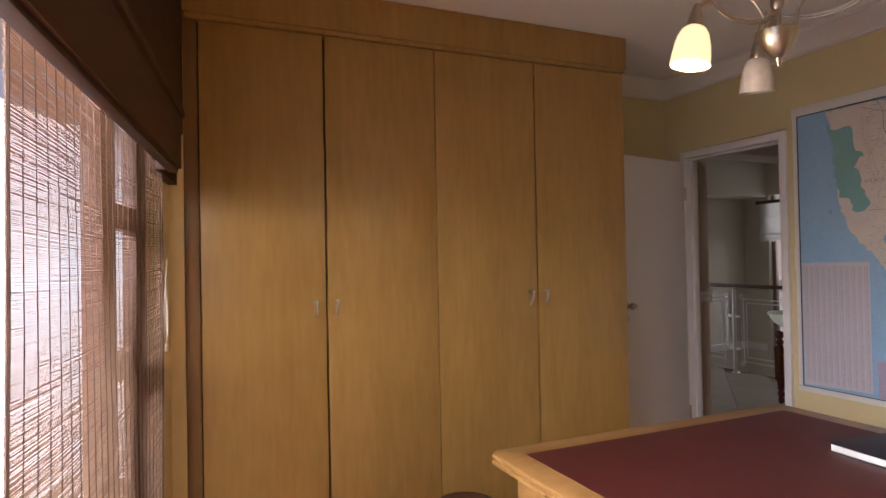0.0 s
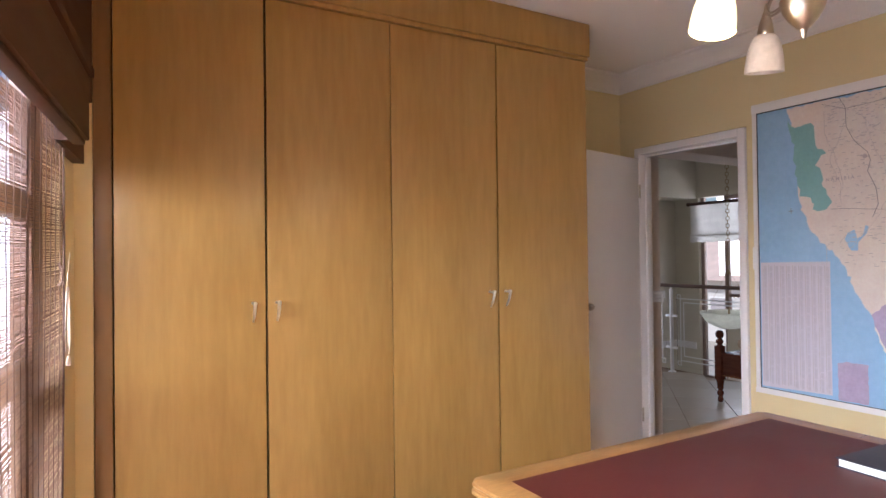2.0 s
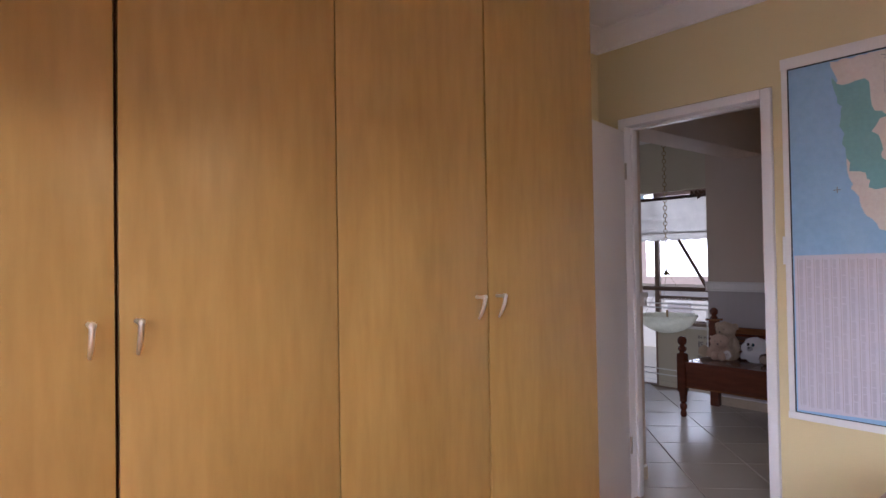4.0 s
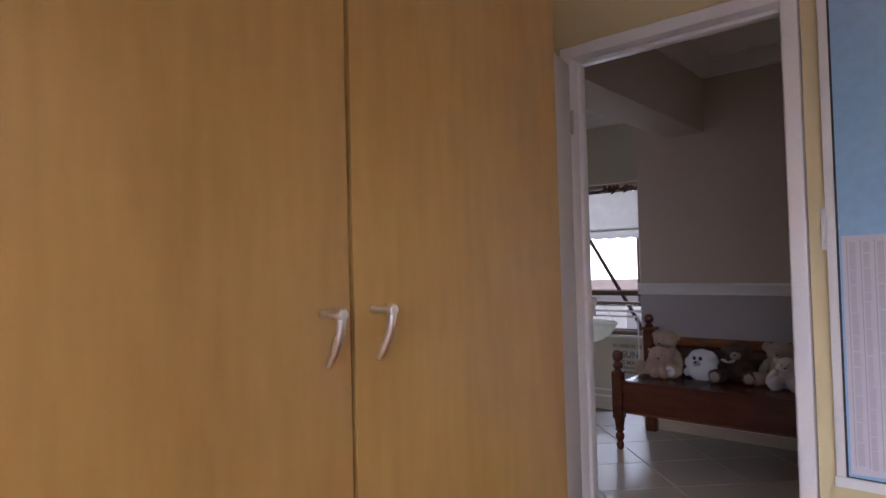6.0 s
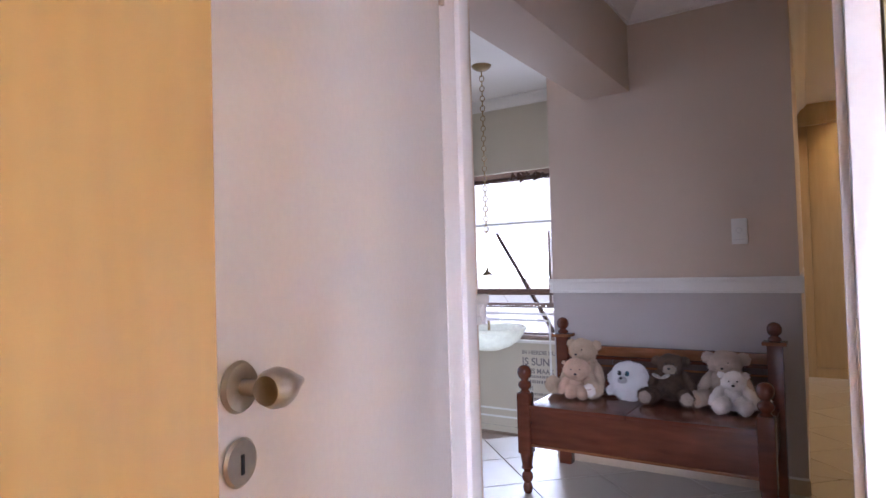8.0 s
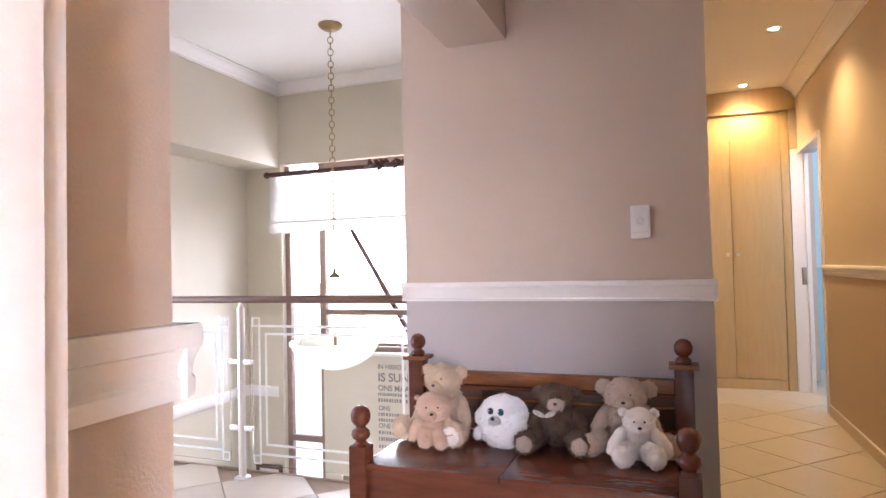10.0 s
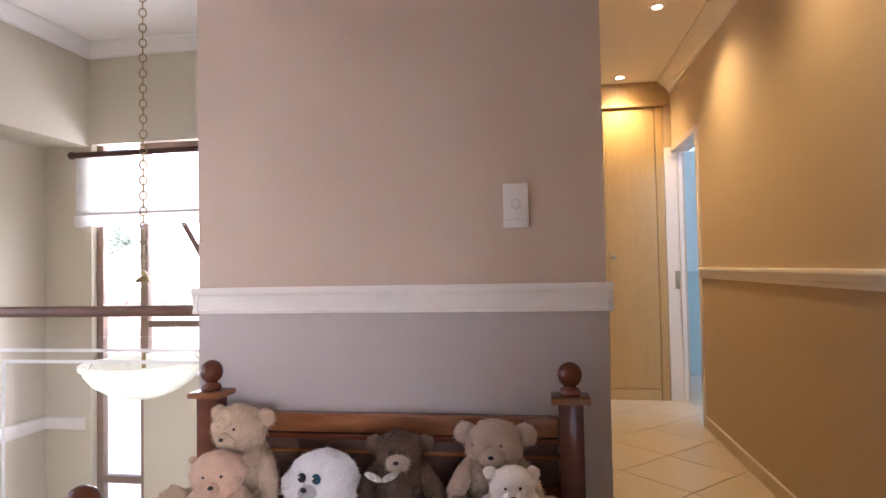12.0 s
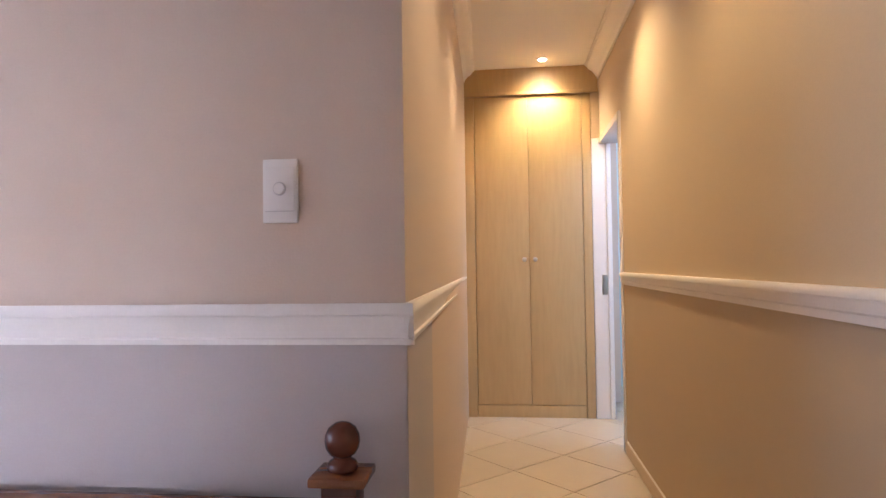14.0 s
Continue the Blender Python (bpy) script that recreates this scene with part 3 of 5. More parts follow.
for i in range(4):
    a, b = WX[i] + GAPS[i] / 2, WX[i + 1] - GAPS[i + 1] / 2
    wd = part("wardrobe_door", boxes((a, 0, 0.095, b, 0.022, 2.400), bevel=0.0016), M_VENEER, wardrobe)
    hx = b - 0.050 if i % 2 == 0 else a + 0.034
    bm = tube([(hx, -0.001, 1.203), (hx, -0.036, 1.203)], 0.0055, None, 12)
    lathe([(0, 0.0), (0.008, 0.001), (0.0085, 0.006), (0.0085, 0.011), (0.007, 0.013), (0, 0.013)], 16, bm, Matrix.Translation((hx, -0.034, 1.203)) @ Matrix.Rotation(radians(90), 4, "X"))
    pts = [(hx, -0.042 + 0.030 * (k / 8) ** 1.3 - 0.004 * math.sin(k / 8 * math.pi), 1.206 - 0.074 * k / 8) for k in range(9)]
    tube(pts, [0.0064, 0.0064, 0.0063, 0.0061, 0.0059, 0.0056, 0.0052, 0.0047, 0.0034], bm, 12)
    part("handle", bm, M_CHROME, wd, "curved chrome pull handle")
part("filler_strip", boxes((-0.208, 0.008, 0.0, -0.152, 0.029, 2.403), bevel=0.002), M_FILL, wardrobe, "filler strip at the window wall, its shade put into the veneer colour")
# Near-black sheet gives the door gaps their shade by colour.
part("gap_shadow", boxes((-0.15, 0.0225, 0.10, 2.05, 0.0295, 2.40)), M_GAP_SHADE, wardrobe, "dark sheet painted for the shade in the door gaps")

# ---- study: window, pelmet, woven blind ----
win = setting("window_study", boxes((-0.10, W0, WZ0, -0.045, W0 + 0.06, WZ1), (-0.10, W1 - 0.14, WZ0, -0.045, W1, WZ1), (-0.10, W0 + 0.06, WZ0, -0.045, W1 - 0.14, WZ0 + 0.06),
              (-0.10, W0 + 0.06, WZ1 - 0.06, -0.045, W1 - 0.14, WZ1), (-0.10, -0.865, WZ0 + 0.06, -0.045, -0.705, WZ1 - 0.06), (-0.10, -1.9, WZ0 + 0.06, -0.045, -1.84, WZ1 - 0.06), bevel=0.004), M_DARK,
              "dark stained timber study window", "window")
win.matrix_world = WM
for z in (1.07, 1.53):
    part("glazing_bar", boxes((-0.095, -0.705, z - 0.036, -0.05, W1 - 0.14, z + 0.036), bevel=0.003), M_DARK, win)
part("window_sill", boxes((-0.05, W0 - 0.03, WZ0 - 0.03, 0.03, W1 + 0.03, WZ0 + 0.002), bevel=0.004), M_DARK, win)
for a, b in ((W0 + 0.06, -1.90), (-1.84, -0.865), (-0.705, W1 - 0.14)):
    p = part("pane", boxes((-0.076, a, WZ0 + 0.06, -0.072, b, WZ1 - 0.06)), M_GLASS, win, smooth=0)
    p.visible_shadow = False

pelmet = thing("pelmet", WM, "brown wooden pelmet box above the study window", "pelmet")
part("front_board", boxes((0.078, -3.1, 1.704, 0.105, -0.46, 1.88), bevel=0.004), M_PELMET, pelmet)
part("top_board", boxes((0.0, -3.1, 1.88, 0.116, -0.45, 1.905), bevel=0.003), M_PELMET, pelmet)
part("end_board", boxes((0.0, -0.48, 1.70, 0.078, -0.46, 1.88)), M_PELMET, pelmet)
part("side_board", boxes((0.001, -0.458, 1.70, 0.035, -0.03, 1.904)), M_PELMET, pelmet)
part("upper_fascia", boxes((0.001, -3.1, 1.905, 0.06, -0.03, ZS), bevel=0.003), M_PELMET, pelmet, "brown boarding up to the ceiling")
part("batten", boxes((0.066, -3.1, 1.690, 0.096, -0.47, 1.704), bevel=0.004), M_PELMET, pelmet, "rounded lower batten")

BL0, BL1, BLZ0, BLZ1 = -1.69, -0.35, 0.36, 1.75
blind = thing("woven_blind", WM, "brown woven reed blind hanging before the study window", "blind")
bm = bmesh.new()
rnd = random.Random(5)
z = BLZ0
while z < BLZ1:
    h = rnd.uniform(0.0013, 0.0018)
    n = 12
    prev = None
    ph, dz = rnd.uniform(0, 6), rnd.uniform(-0.0006, 0.0006)
    for i in range(n + 1):
        y = BL0 + (BL1 - BL0) * i / n
        zz = z + 0.0004 * math.sin(ph + i * 0.9) + dz * i * 0.2 + 0.010 * math.sin(y * 2.6 + 1.0)
        xx = 0.018 + 0.006 * math.sin(y * 5 + z * 2.2) + 0.0012 * rnd.uniform(-1, 1)
        ring = [bm.verts.new((xx + u, y, zz + w)) for u, w in ((-0.0007, 0), (0.0007, 0), (0.0007, h), (-0.0007, h))]
        if prev:
            for k in range(4):
                bm.faces.new((prev[k], prev[(k + 1) % 4], ring[(k + 1) % 4], ring[k]))
        prev = ring
    z += h + rnd.uniform(0.0011, 0.0017) + (0.0012 if rnd.random() < 0.03 else 0)
reeds = part("reeds", bm, M_REED, blind, smooth=0)
reeds["kind"] = "stuff"
for i in range(25):
    y = BL0 + 0.004 + (BL1 - BL0 - 0.008) * i / 24
    w = 0.0022 if i not in (0, 17, 24) else 0.007
    pts = [(0.021 + 0.006 * math.sin(y * 5 + (BLZ0 + (BLZ1 - BLZ0) * k / 12) * 2.2), y + 0.0015 * math.sin(k * 1.7 + i), BLZ0 + (BLZ1 - BLZ0) * k / 12) for k in range(13)]
    part("stitch_thread", tube(pts, w / 2, None, 5), M_THREAD, blind)
cord = thing("blind_cord", WM, "cream blind cord with a small tassel", "blind cord")
pts = [(0.035 + 0.008 * math.sin(k * 0.7), -0.338 + 0.010 * math.sin(k * 0.55), 1.70 - 0.075 * k) for k in range(9)]
part("cord", tube(pts[4:], 0.0012, None, 6), M_CORD, cord)
loop = [(0.035, -0.338 + 0.014 * math.sin(k / 12 * math.tau), 1.30 - 0.19 * (1 - math.cos(k / 12 * math.tau)) / 2) for k in range(12)]
part("loop", tube(loop, 0.0020, None, 6, True), M_CORD, cord)
part("tassel", lathe([(0, 0), (0.007, 0.002), (0.006, 0.02), (0.003, 0.03), (0, 0.031)], 12, None, Matrix.Translation((0.035, -0.338, 1.075))), M_CORD, cord)
part("cleat", tube([(0.012, -0.352, 1.37), (0.024, -0.354, 1.352), (0.024, -0.354, 1.322), (0.012, -0.352, 1.305)], 0.005, None, 8), M_THREAD, cord, "dark cord cleat")
# Unseen slab added to block the sun from the blind's right part.
eave = setting("blind_sun_blocker", boxes((-2.6, -0.515, 2.56, -0.22, 1.5, 2.66)), M_DARK, "added dark slab that keeps sun off part of the study blind", "eave")
eave.matrix_world = WM
# Added occluder: outline set so its shadow edge falls across the blind.
shade_outline = [(0.16, GZ), (0.16, 2.6), (0.34, 3.23), (0.54, 3.63), (0.79, 3.80), (1.04, 3.98), (1.5, 4.1), (3.0, 4.2), (3.0, GZ)]
bm = bmesh.new()
front, rear = [[bm.verts.new((x, y, z)) for y, z in shade_outline] for x in (-1.95, -2.15)]
for i in range(len(shade_outline)):
    j = (i + 1) % len(shade_outline)
    bm.faces.new((front[i], front[j], rear[j], rear[i]))
bm.faces.new(front)
bm.faces.new(rear[::-1])
gb = setting("shadow_panel_outside", bm, M_OUT, "added plaster panel that casts the shadow edge on the study blind", "wall")
gb.matrix_world = WM
gw = setting("garden_wall", boxes((-4.2, -5.0, GZ, -4.0, 2.0, 1.9)), M_OUT, "plastered wall outside the study", "wall")
gw.matrix_world = WM

# Emissive sheet added behind the study window for the overexposed outdoors.
M_BACKDROP = glow("glowing_backdrop_white", (0.95, 0.96, 1.0), 4.5)
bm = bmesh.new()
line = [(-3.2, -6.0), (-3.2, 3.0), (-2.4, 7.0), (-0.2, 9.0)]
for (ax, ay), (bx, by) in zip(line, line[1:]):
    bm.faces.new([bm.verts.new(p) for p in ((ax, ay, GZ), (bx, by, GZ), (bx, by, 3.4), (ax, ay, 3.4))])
bd = setting("backdrop_study_window", bm, M_BACKDROP, "glowing pale sheet standing in for the bright outdoors", "backdrop", 0)
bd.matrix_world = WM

# ---- study: desk and book ----
DX0, DX1, DY0, DY1, DT = 0.645, 1.945, -0.35, 1.785, 0.785
desk = thing("writing_desk", Matrix.Translation((0, 0, 0)), "oak writing desk with an oxblood leather inlaid top", "desk")


def ring_bm(x0, y0, x1, y1, w, z0, z1, bevel):
    """Four mitred boards round a rectangle."""
    bm = bmesh.new()
    c = 0.022
    out = [(x0 + c, y0), (x1 - c, y0), (x1, y0 + c), (x1, y1 - c), (x1 - c, y1), (x0 + c, y1), (x0, y1 - c), (x0, y0 + c)]
    inn = [(x0 + w, y0 + w), (x1 - w, y0 + w), (x1 - w, y0 + w), (x1 - w, y1 - w), (x1 - w, y1 - w), (x0 + w, y1 - w), (x0 + w, y1 - w), (x0 + w, y0 + w)]
    prof = [(0.010, z0), (0.0, z0 + 0.008), (0.0, z0 + 0.018), (0.004, z0 + 0.021), (0.004, z0 + 0.026), (0, z0 + 0.030), (0.002, z1 - 0.004), (0.008, z1)]
    cx, cy = (x0 + x1) / 2, (y0 + y1) / 2
    rings = []
    for d, z in prof:
        rings.append([bm.verts.new((x - math.copysign(d, x - cx), y - math.copysign(d, y - cy), z)) for x, y in out])
    corner = [bm.verts.new((x, y, z1)) for x, y in ((x0 + w, y0 + w), (x1 - w, y0 + w), (x1 - w, y1 - w), (x0 + w, y1 - w))]
    for a, b in zip(rings, rings[1:]):
        for i in range(8):
            bm.faces.new((a[i], a[(i + 1) % 8], b[(i + 1) % 8], b[i]))
    t = rings[-1]
    bm.faces.new((t[0], t[1], corner[1], corner[0]))
    bm.faces.new((t[1], t[2], corner[1]))
    bm.faces.new((t[2], t[3], corner[2], corner[1]))
    bm.faces.new((t[3], t[4], corner[2]))
    bm.faces.new((t[4], t[5], corner[3], corner[2]))
    bm.faces.new((t[5], t[6], corner[3]))
    bm.faces.new((t[6], t[7], corner[0], corner[3]))
    bm.faces.new((t[7], t[0], corner[0]))
    bm.faces.new(rings[0][::-1])
    return bm


part("top_frame", ring_bm(DX0, DY0, DX1, DY1, 0.085, DT - 0.042, DT, 0.004), M_DESK, desk, "moulded golden oak edge")
part("leather_inlay", boxes((DX0 + 0.085, DY0 + 0.085, DT - 0.004, DX1 - 0.085, DY1 - 0.085, DT + 0.0012)), M_LEATHER, desk, "oxblood leather writing surface")
for x0 in (DX0 + 0.06, DX1 - 0.46):
    part("pedestal", boxes((x0, DY0 + 0.07, 0.0, x0 + 0.40, DY1 - 0.07, DT - 0.042), bevel=0.004), M_DESK, desk)
part("modesty_panel", boxes((DX0 + 0.462, DY1 - 0.12, 0.25, DX1 - 0.462, DY1 - 0.10, DT - 0.044)), M_DESK, desk)

book = thing("notebook", Matrix.Translation((1.685, 1.185, DT + 0.0012)) @ Matrix.Rotation(radians(-4), 4, "Z"), "closed black hardback notebook lying on the leather", "book")
part("page_block", boxes((-0.143, -0.118, 0.003, 0.143, 0.116, 0.023), bevel=0.001), M_PAGE, book, "white page edges")
part("lower_cover", boxes((-0.148, -0.122, 0, 0.148, 0.122, 0.003), bevel=0.001), M_NAVY, book)
part("upper_cover", boxes((-0.148, -0.122, 0.023, 0.148, 0.122, 0.0265), bevel=0.001), M_NAVY, book)

# ---- study: chandelier ----
CX, CY, CS = 1.235, 1.21, 1.08
lamp = thing("chandelier", Matrix.Translation((CX, CY, 1.937 - 1.86 * CS)) @ Matrix.Scale(CS, 4), "three-armed antique nickel chandelier with frosted glass shades, one lit", "chandelier")
part("bowl", lathe([(0, 1.803), (0.004, 1.806), (0.006, 1.818), (0.008, 1.826), (0.014, 1.830), (0.030, 1.848), (0.041, 1.868), (0.046, 1.886), (0.047, 1.892), (0.044, 1.894), (0.02, 1.896), (0, 1.896)], 40), M_NICKEL, lamp)
part("stem", lathe([(0.008, 1.89), (0.008, 1.945), (0.013, 1.95), (0.016, 1.965), (0.013, 1.985), (0.009, 1.99), (0.009, 2.44), (0, 2.44)], 20), M_NICKEL, lamp)
part("ceiling_rose", lathe([(0.012, 2.408), (0.035, 2.415), (0.055, 2.438), (0.06, 2.463), (0.06, 2.473), (0, 2.473)], 32), M_NICKEL, lamp)
F0, R0 = Vector((0.421, 0.907, 0)), Vector((0.907, -0.421, 0))
for i, (th, reach) in enumerate(((262, 0.208), (15, 0.222), (142, 0.262))):
    d = F0 * math.cos(radians(th)) + R0 * math.sin(radians(th))
    q = Vector((-d.y, d.x, 0))

    def bar(rows, lift=0.0):
        """Smooth run through (share of the reach, height, sideways)."""
        pts = []
        for (r0, z0, s0), (r1, z1, s1) in zip(rows, rows[1:]):
            for k in range(6):
                u = k / 6
                pts.append(d * (reach * (r0 + (r1 - r0) * u)) + q * (s0 + (s1 - s0) * u) + Vector((0, 0, z0 + (z1 - z0) * u + lift)))
        pts.append(d * (reach * rows[-1][0]) + q * rows[-1][2] + Vector((0, 0, rows[-1][1] + lift)))
        for _ in range(4):
            pts = [pts[0]] + [(pts[k - 1] + pts[k] * 2 + pts[k + 1]) / 4 for k in range(1, len(pts) - 1)] + [pts[-1]]
        return pts

    arm = part("arm", tube(bar([(0.16, 1.885, 0), (0.17, 1.93, 0), (0.30, 1.968, 0), (0.52, 1.984, 0), (0.75, 1.978, 0), (0.92, 1.962, 0), (1.0, 1.944, 0)]), 0.0042, None, 10), M_NICKEL, lamp)
    low = [(1.0, 1.950, 0.004), (0.85, 1.962, 0.010), (0.78, 1.938, 0.016), (0.62, 1.916, 0.020), (0.42, 1.908, 0.018), (0.20, 1.915, 0.012), (0.05, 1.935, 0.004)]
    part("scroll", tube(bar(low), 0.0030, None, 8), M_NICKEL, arm)
    part("scroll", tube(bar(low, -0.0075), 0.0030, None, 8), M_NICKEL, arm)
    e = d * reach
    base = Matrix.Translation((e.x, e.y, 0)) @ Matrix.Translation((0, 0, 1.95)) @ Matrix.Rotation(radians(9), 4, Vector((d.y, -d.x, 0))) @ Matrix.Translation((0, 0, -1.95))
    part("socket", lathe([(0.004, 1.955), (0.008, 1.950), (0.010, 1.942), (0.016, 1.922), (0.0195, 1.900), (0.018, 1.894), (0, 1.894)], 24, None, base), M_NICKEL, arm, "antique nickel lamp holder")
    sh = lathe([(0.018, 1.897), (0.028, 1.890), (0.036, 1.874), (0.0415, 1.852), (0.0450, 1.826), (0.0465, 1.802), (0.0440, 1.802), (0.0425, 1.826), (0.039, 1.852), (0.0335, 1.872), (0.026, 1.887), (0.016, 1.893)], 32, None, base)
    part("shade", sh, M_LIT if i == 0 else M_FROST, arm, "lit warm glass shade" if i == 0 else "frosted glass shade, unlit")
    if i:
        part("bulb", lathe([(0, 1.812), (0.012, 1.816), (0.017, 1.830), (0.013, 1.855), (0.010, 1.885), (0, 1.89)], 16, None, base), M_PLASTIC, arm)

# ---- study: wall map ----
mp = thing("wall_map", Matrix.Translation((XW, 0, 0)), "large glossy wall map in a white frame", "map")
MY0, MY1, MZ0, MZ1 = 1.05, 2.435, 0.63, 2.145
part("backing", boxes((-0.014, MY0, MZ0, 0.0, MY1, MZ1)), M_TRIM, mp)
for a in ((-0.020, MY0 - 0.03, MZ1, 0, MY1 + 0.028, MZ1 + 0.05), (-0.020, MY0 - 0.03, MZ0 - 0.03, 0, MY1 + 0.028, MZ0), (-0.020, MY1, MZ0, 0, MY1 + 0.024, MZ1), (-0.020, MY0 - 0.03, MZ0, 0, MY0, MZ1)):
    part("frame_bar", boxes(a, bevel=0.003), M_TRIM, mp)
part("inner_line", boxes((-0.0155, MY1 - 0.006, MZ0, -0.0142, MY1, MZ1), (-0.0155, MY0, MZ1 - 0.006, -0.0142, MY1 - 0.006, MZ1), (-0.0155, MY0, MZ0, -0.0142, MY1 - 0.006, MZ0 + 0.004)), M_BLACK, mp, "thin dark border")
part("sea", boxes((-0.0150, MY0, MZ0 + 0.004, -0.0140, MY1 - 0.006, MZ1 - 0.006)), M_SEA, mp, "printed blue sea")


def sheet(name, pts, lift, material, label="", rough=0.0, seed=1):
    """A printed area: a closed outline of (distance from the map's left edge, height), frayed by a little noise."""
    rr = random.Random(seed)
    line = []
    for (u0, z0), (u1, z1) in zip(pts, pts[1:] + pts[:1]):
        n = max(1, int(math.hypot(u1 - u0, z1 - z0) / 0.02)) if rough else 1
        for k in range(n):
            f = k / n
            line.append((u0 + (u1 - u0) * f + (rr.uniform(-rough, rough) if k else 0), z0 + (z1 - z0) * f + (rr.uniform(-rough, rough) if k else 0)))
    bm = bmesh.new()
    vs = [bm.verts.new((-0.0150 - lift, MY1 - u, min(max(z, MZ0 + 0.006), MZ1 - 0.008))) for u, z in line]
    bmesh.ops.triangle_fill(bm, use_beauty=True, use_dissolve=False, edges=[bm.edges.new((vs[i], vs[(i + 1) % len(vs)])) for i in range(len(vs))])
    return part(name, bm, material, mp, label, 0)


W = MY1 - MY0 - 0.005
COAST = [(0.17, 2.135), (0.196, 2.051), (0.215, 1.95), (0.223, 1.80), (0.223, 1.666), (0.229, 1.637), (0.247, 1.579), (0.278, 1.492), (0.329, 1.42), (0.398, 1.356), (0.452, 1.281), (0.479, 1.202), (0.518, 1.125), (0.556, 1.072),
         (0.585, 0.97), (0.63, 0.86), (0.72, 0.90), (0.84, 0.80), (0.95, 0.72)]
sheet("land", COAST + [(1.10, 0.70), (W, 0.95), (W, 2.135)], 0.0006, M_LAND, "printed pinkish land", 0.009, 3)
sheet("coast_area", [(0.175, 2.07), (0.195, 2.036), (0.294, 2.037), (0.311, 1.963), (0.316, 1.92), (0.349, 1.893), (0.367, 1.869), (0.33, 1.841), (0.312, 1.816), (0.344, 1.769), (0.342, 1.721), (0.366, 1.663), (0.39, 1.62), (0.362, 1.588),
      (0.296, 1.592), (0.288, 1.652), (0.230, 1.665), (0.222, 1.72), (0.212, 1.809), (0.205, 1.924), (0.186, 2.002)], 0.0012, M_TEAL, "printed teal coast", 0.011, 4)
sheet("lake", [(0.445, 1.434), (0.459, 1.466), (0.49, 1.48), (0.501, 1.437), (0.525, 1.449), (0.539, 1.5), (0.553, 1.492), (0.543, 1.46), (0.506, 1.417), (0.504, 1.378), (0.474, 1.379)], 0.0014, M_SEA, "printed blue lake", 0.002, 5)
sheet("lilac_area", [(0.556, 1.072), (0.644, 1.141), (0.72, 1.16), (0.84, 1.08), (0.92, 0.98), (0.94, 0.78), (0.84, 0.80), (0.72, 0.82), (0.63, 0.86), (0.592, 0.963)], 0.0012, M_LILAC, "printed lilac region", 0.007, 6)
sheet("inset_map", [(0.401, 0.821), (0.445, 0.833), (0.541, 0.831), (0.537, 0.64), (0.405, 0.64)], 0.0012, M_LILAC, "small inset map", 0.003, 7)
sheet("legend", [(0.012, 1.318), (0.375, 1.325), (0.375, 0.655), (0.012, 0.642)], 0.0008, M_PAPER, "pale printed place index")
for i in range(11):
    u = 0.030 + i * 0.0325
    bm = bmesh.new()
    rr = random.Random(i)
    zz = 1.300
    while zz > 0.67:
        h = rr.uniform(0.02, 0.09)
        box(bm, -0.0164, MY1 - u - rr.uniform(0.012, 0.016), max(zz - h, 0.66), -0.0160, MY1 - u, zz)
        zz -= h + rr.uniform(0.002, 0.006)
    part("index_column", bm, M_INKP, mp, smooth=0)["kind"] = "stuff"
    part("column_rule", boxes((-0.0164, MY1 - u + 0.0045, 0.665, -0.0160, MY1 - u + 0.0070, 1.305)), M_INKL, mp)
rr = random.Random(11)
for i in range(16):
    u, zz = rr.uniform(0.34, 1.1), rr.uniform(1.35, 2.1)
    a = rr.uniform(0, 6.28)
    pts = []
    for k in range(16):
        pts.append((-0.0163, MY1 - u, zz))
        a += rr.uniform(-0.5, 0.5)
        u, zz = min(max(u + 0.030 * math.cos(a), 0.36), 1.3), min(max(zz + 0.030 * math.sin(a), 1.28), 2.12)
    part("road_line", tube(pts, 0.0008, None, 4), M_INKL, mp)
for line in (((0.431, 2.136), (0.46, 2.081), (0.462, 1.986), (0.496, 1.912), (0.553, 1.849), (0.566, 1.808), (0.552, 1.758), (0.587, 1.675), (0.595, 1.597), (0.57, 1.536)),
             ((0.382, 1.587), (0.452, 1.586), (0.571, 1.574), (0.645, 1.567), (0.654, 1.528), (0.72, 1.44), (0.80, 1.42)), ((0.35, 2.12), (0.46, 2.075), (0.58, 2.08), (0.75, 2.10), (0.95, 2.06))):
    part("main_road", tube([(-0.0163, MY1 - u, zz) for u, zz in line], 0.0014, None, 4), M_INK, mp)
part("town_mark", lathe([(0, 0), (0.011, 0), (0.011, 0.0006), (0, 0.0006)], 12, None, Matrix.Translation((-0.0160, MY1 - 0.542, 1.830)) @ Matrix.Rotation(radians(-90), 4, "Y")), M_INKL, mp)
bm = bmesh.new()
for i in range(900):
    u, zz = rr.uniform(0.36, 1.33), 2.12 - 0.82 * rr.random() ** 1.4
    if u < 0.42 and zz < 1.4:
        continue
    w = rr.uniform(0.006, 0.024)
    box(bm, -0.0166, MY1 - u - w, zz, -0.0162, MY1 - u, zz + 0.0028)
names = part("map_print", bm, M_INKL, mp, "tiny printed place names", 0)
names["kind"] = "stuff"
part("compass_mark", boxes((-0.0166, MY1 - 0.186, 1.578, -0.0160, MY1 - 0.183, 1.606), (-0.0166, MY1 - 0.198, 1.590, -0.0160, MY1 - 0.171, 1.593)), M_INK, mp)


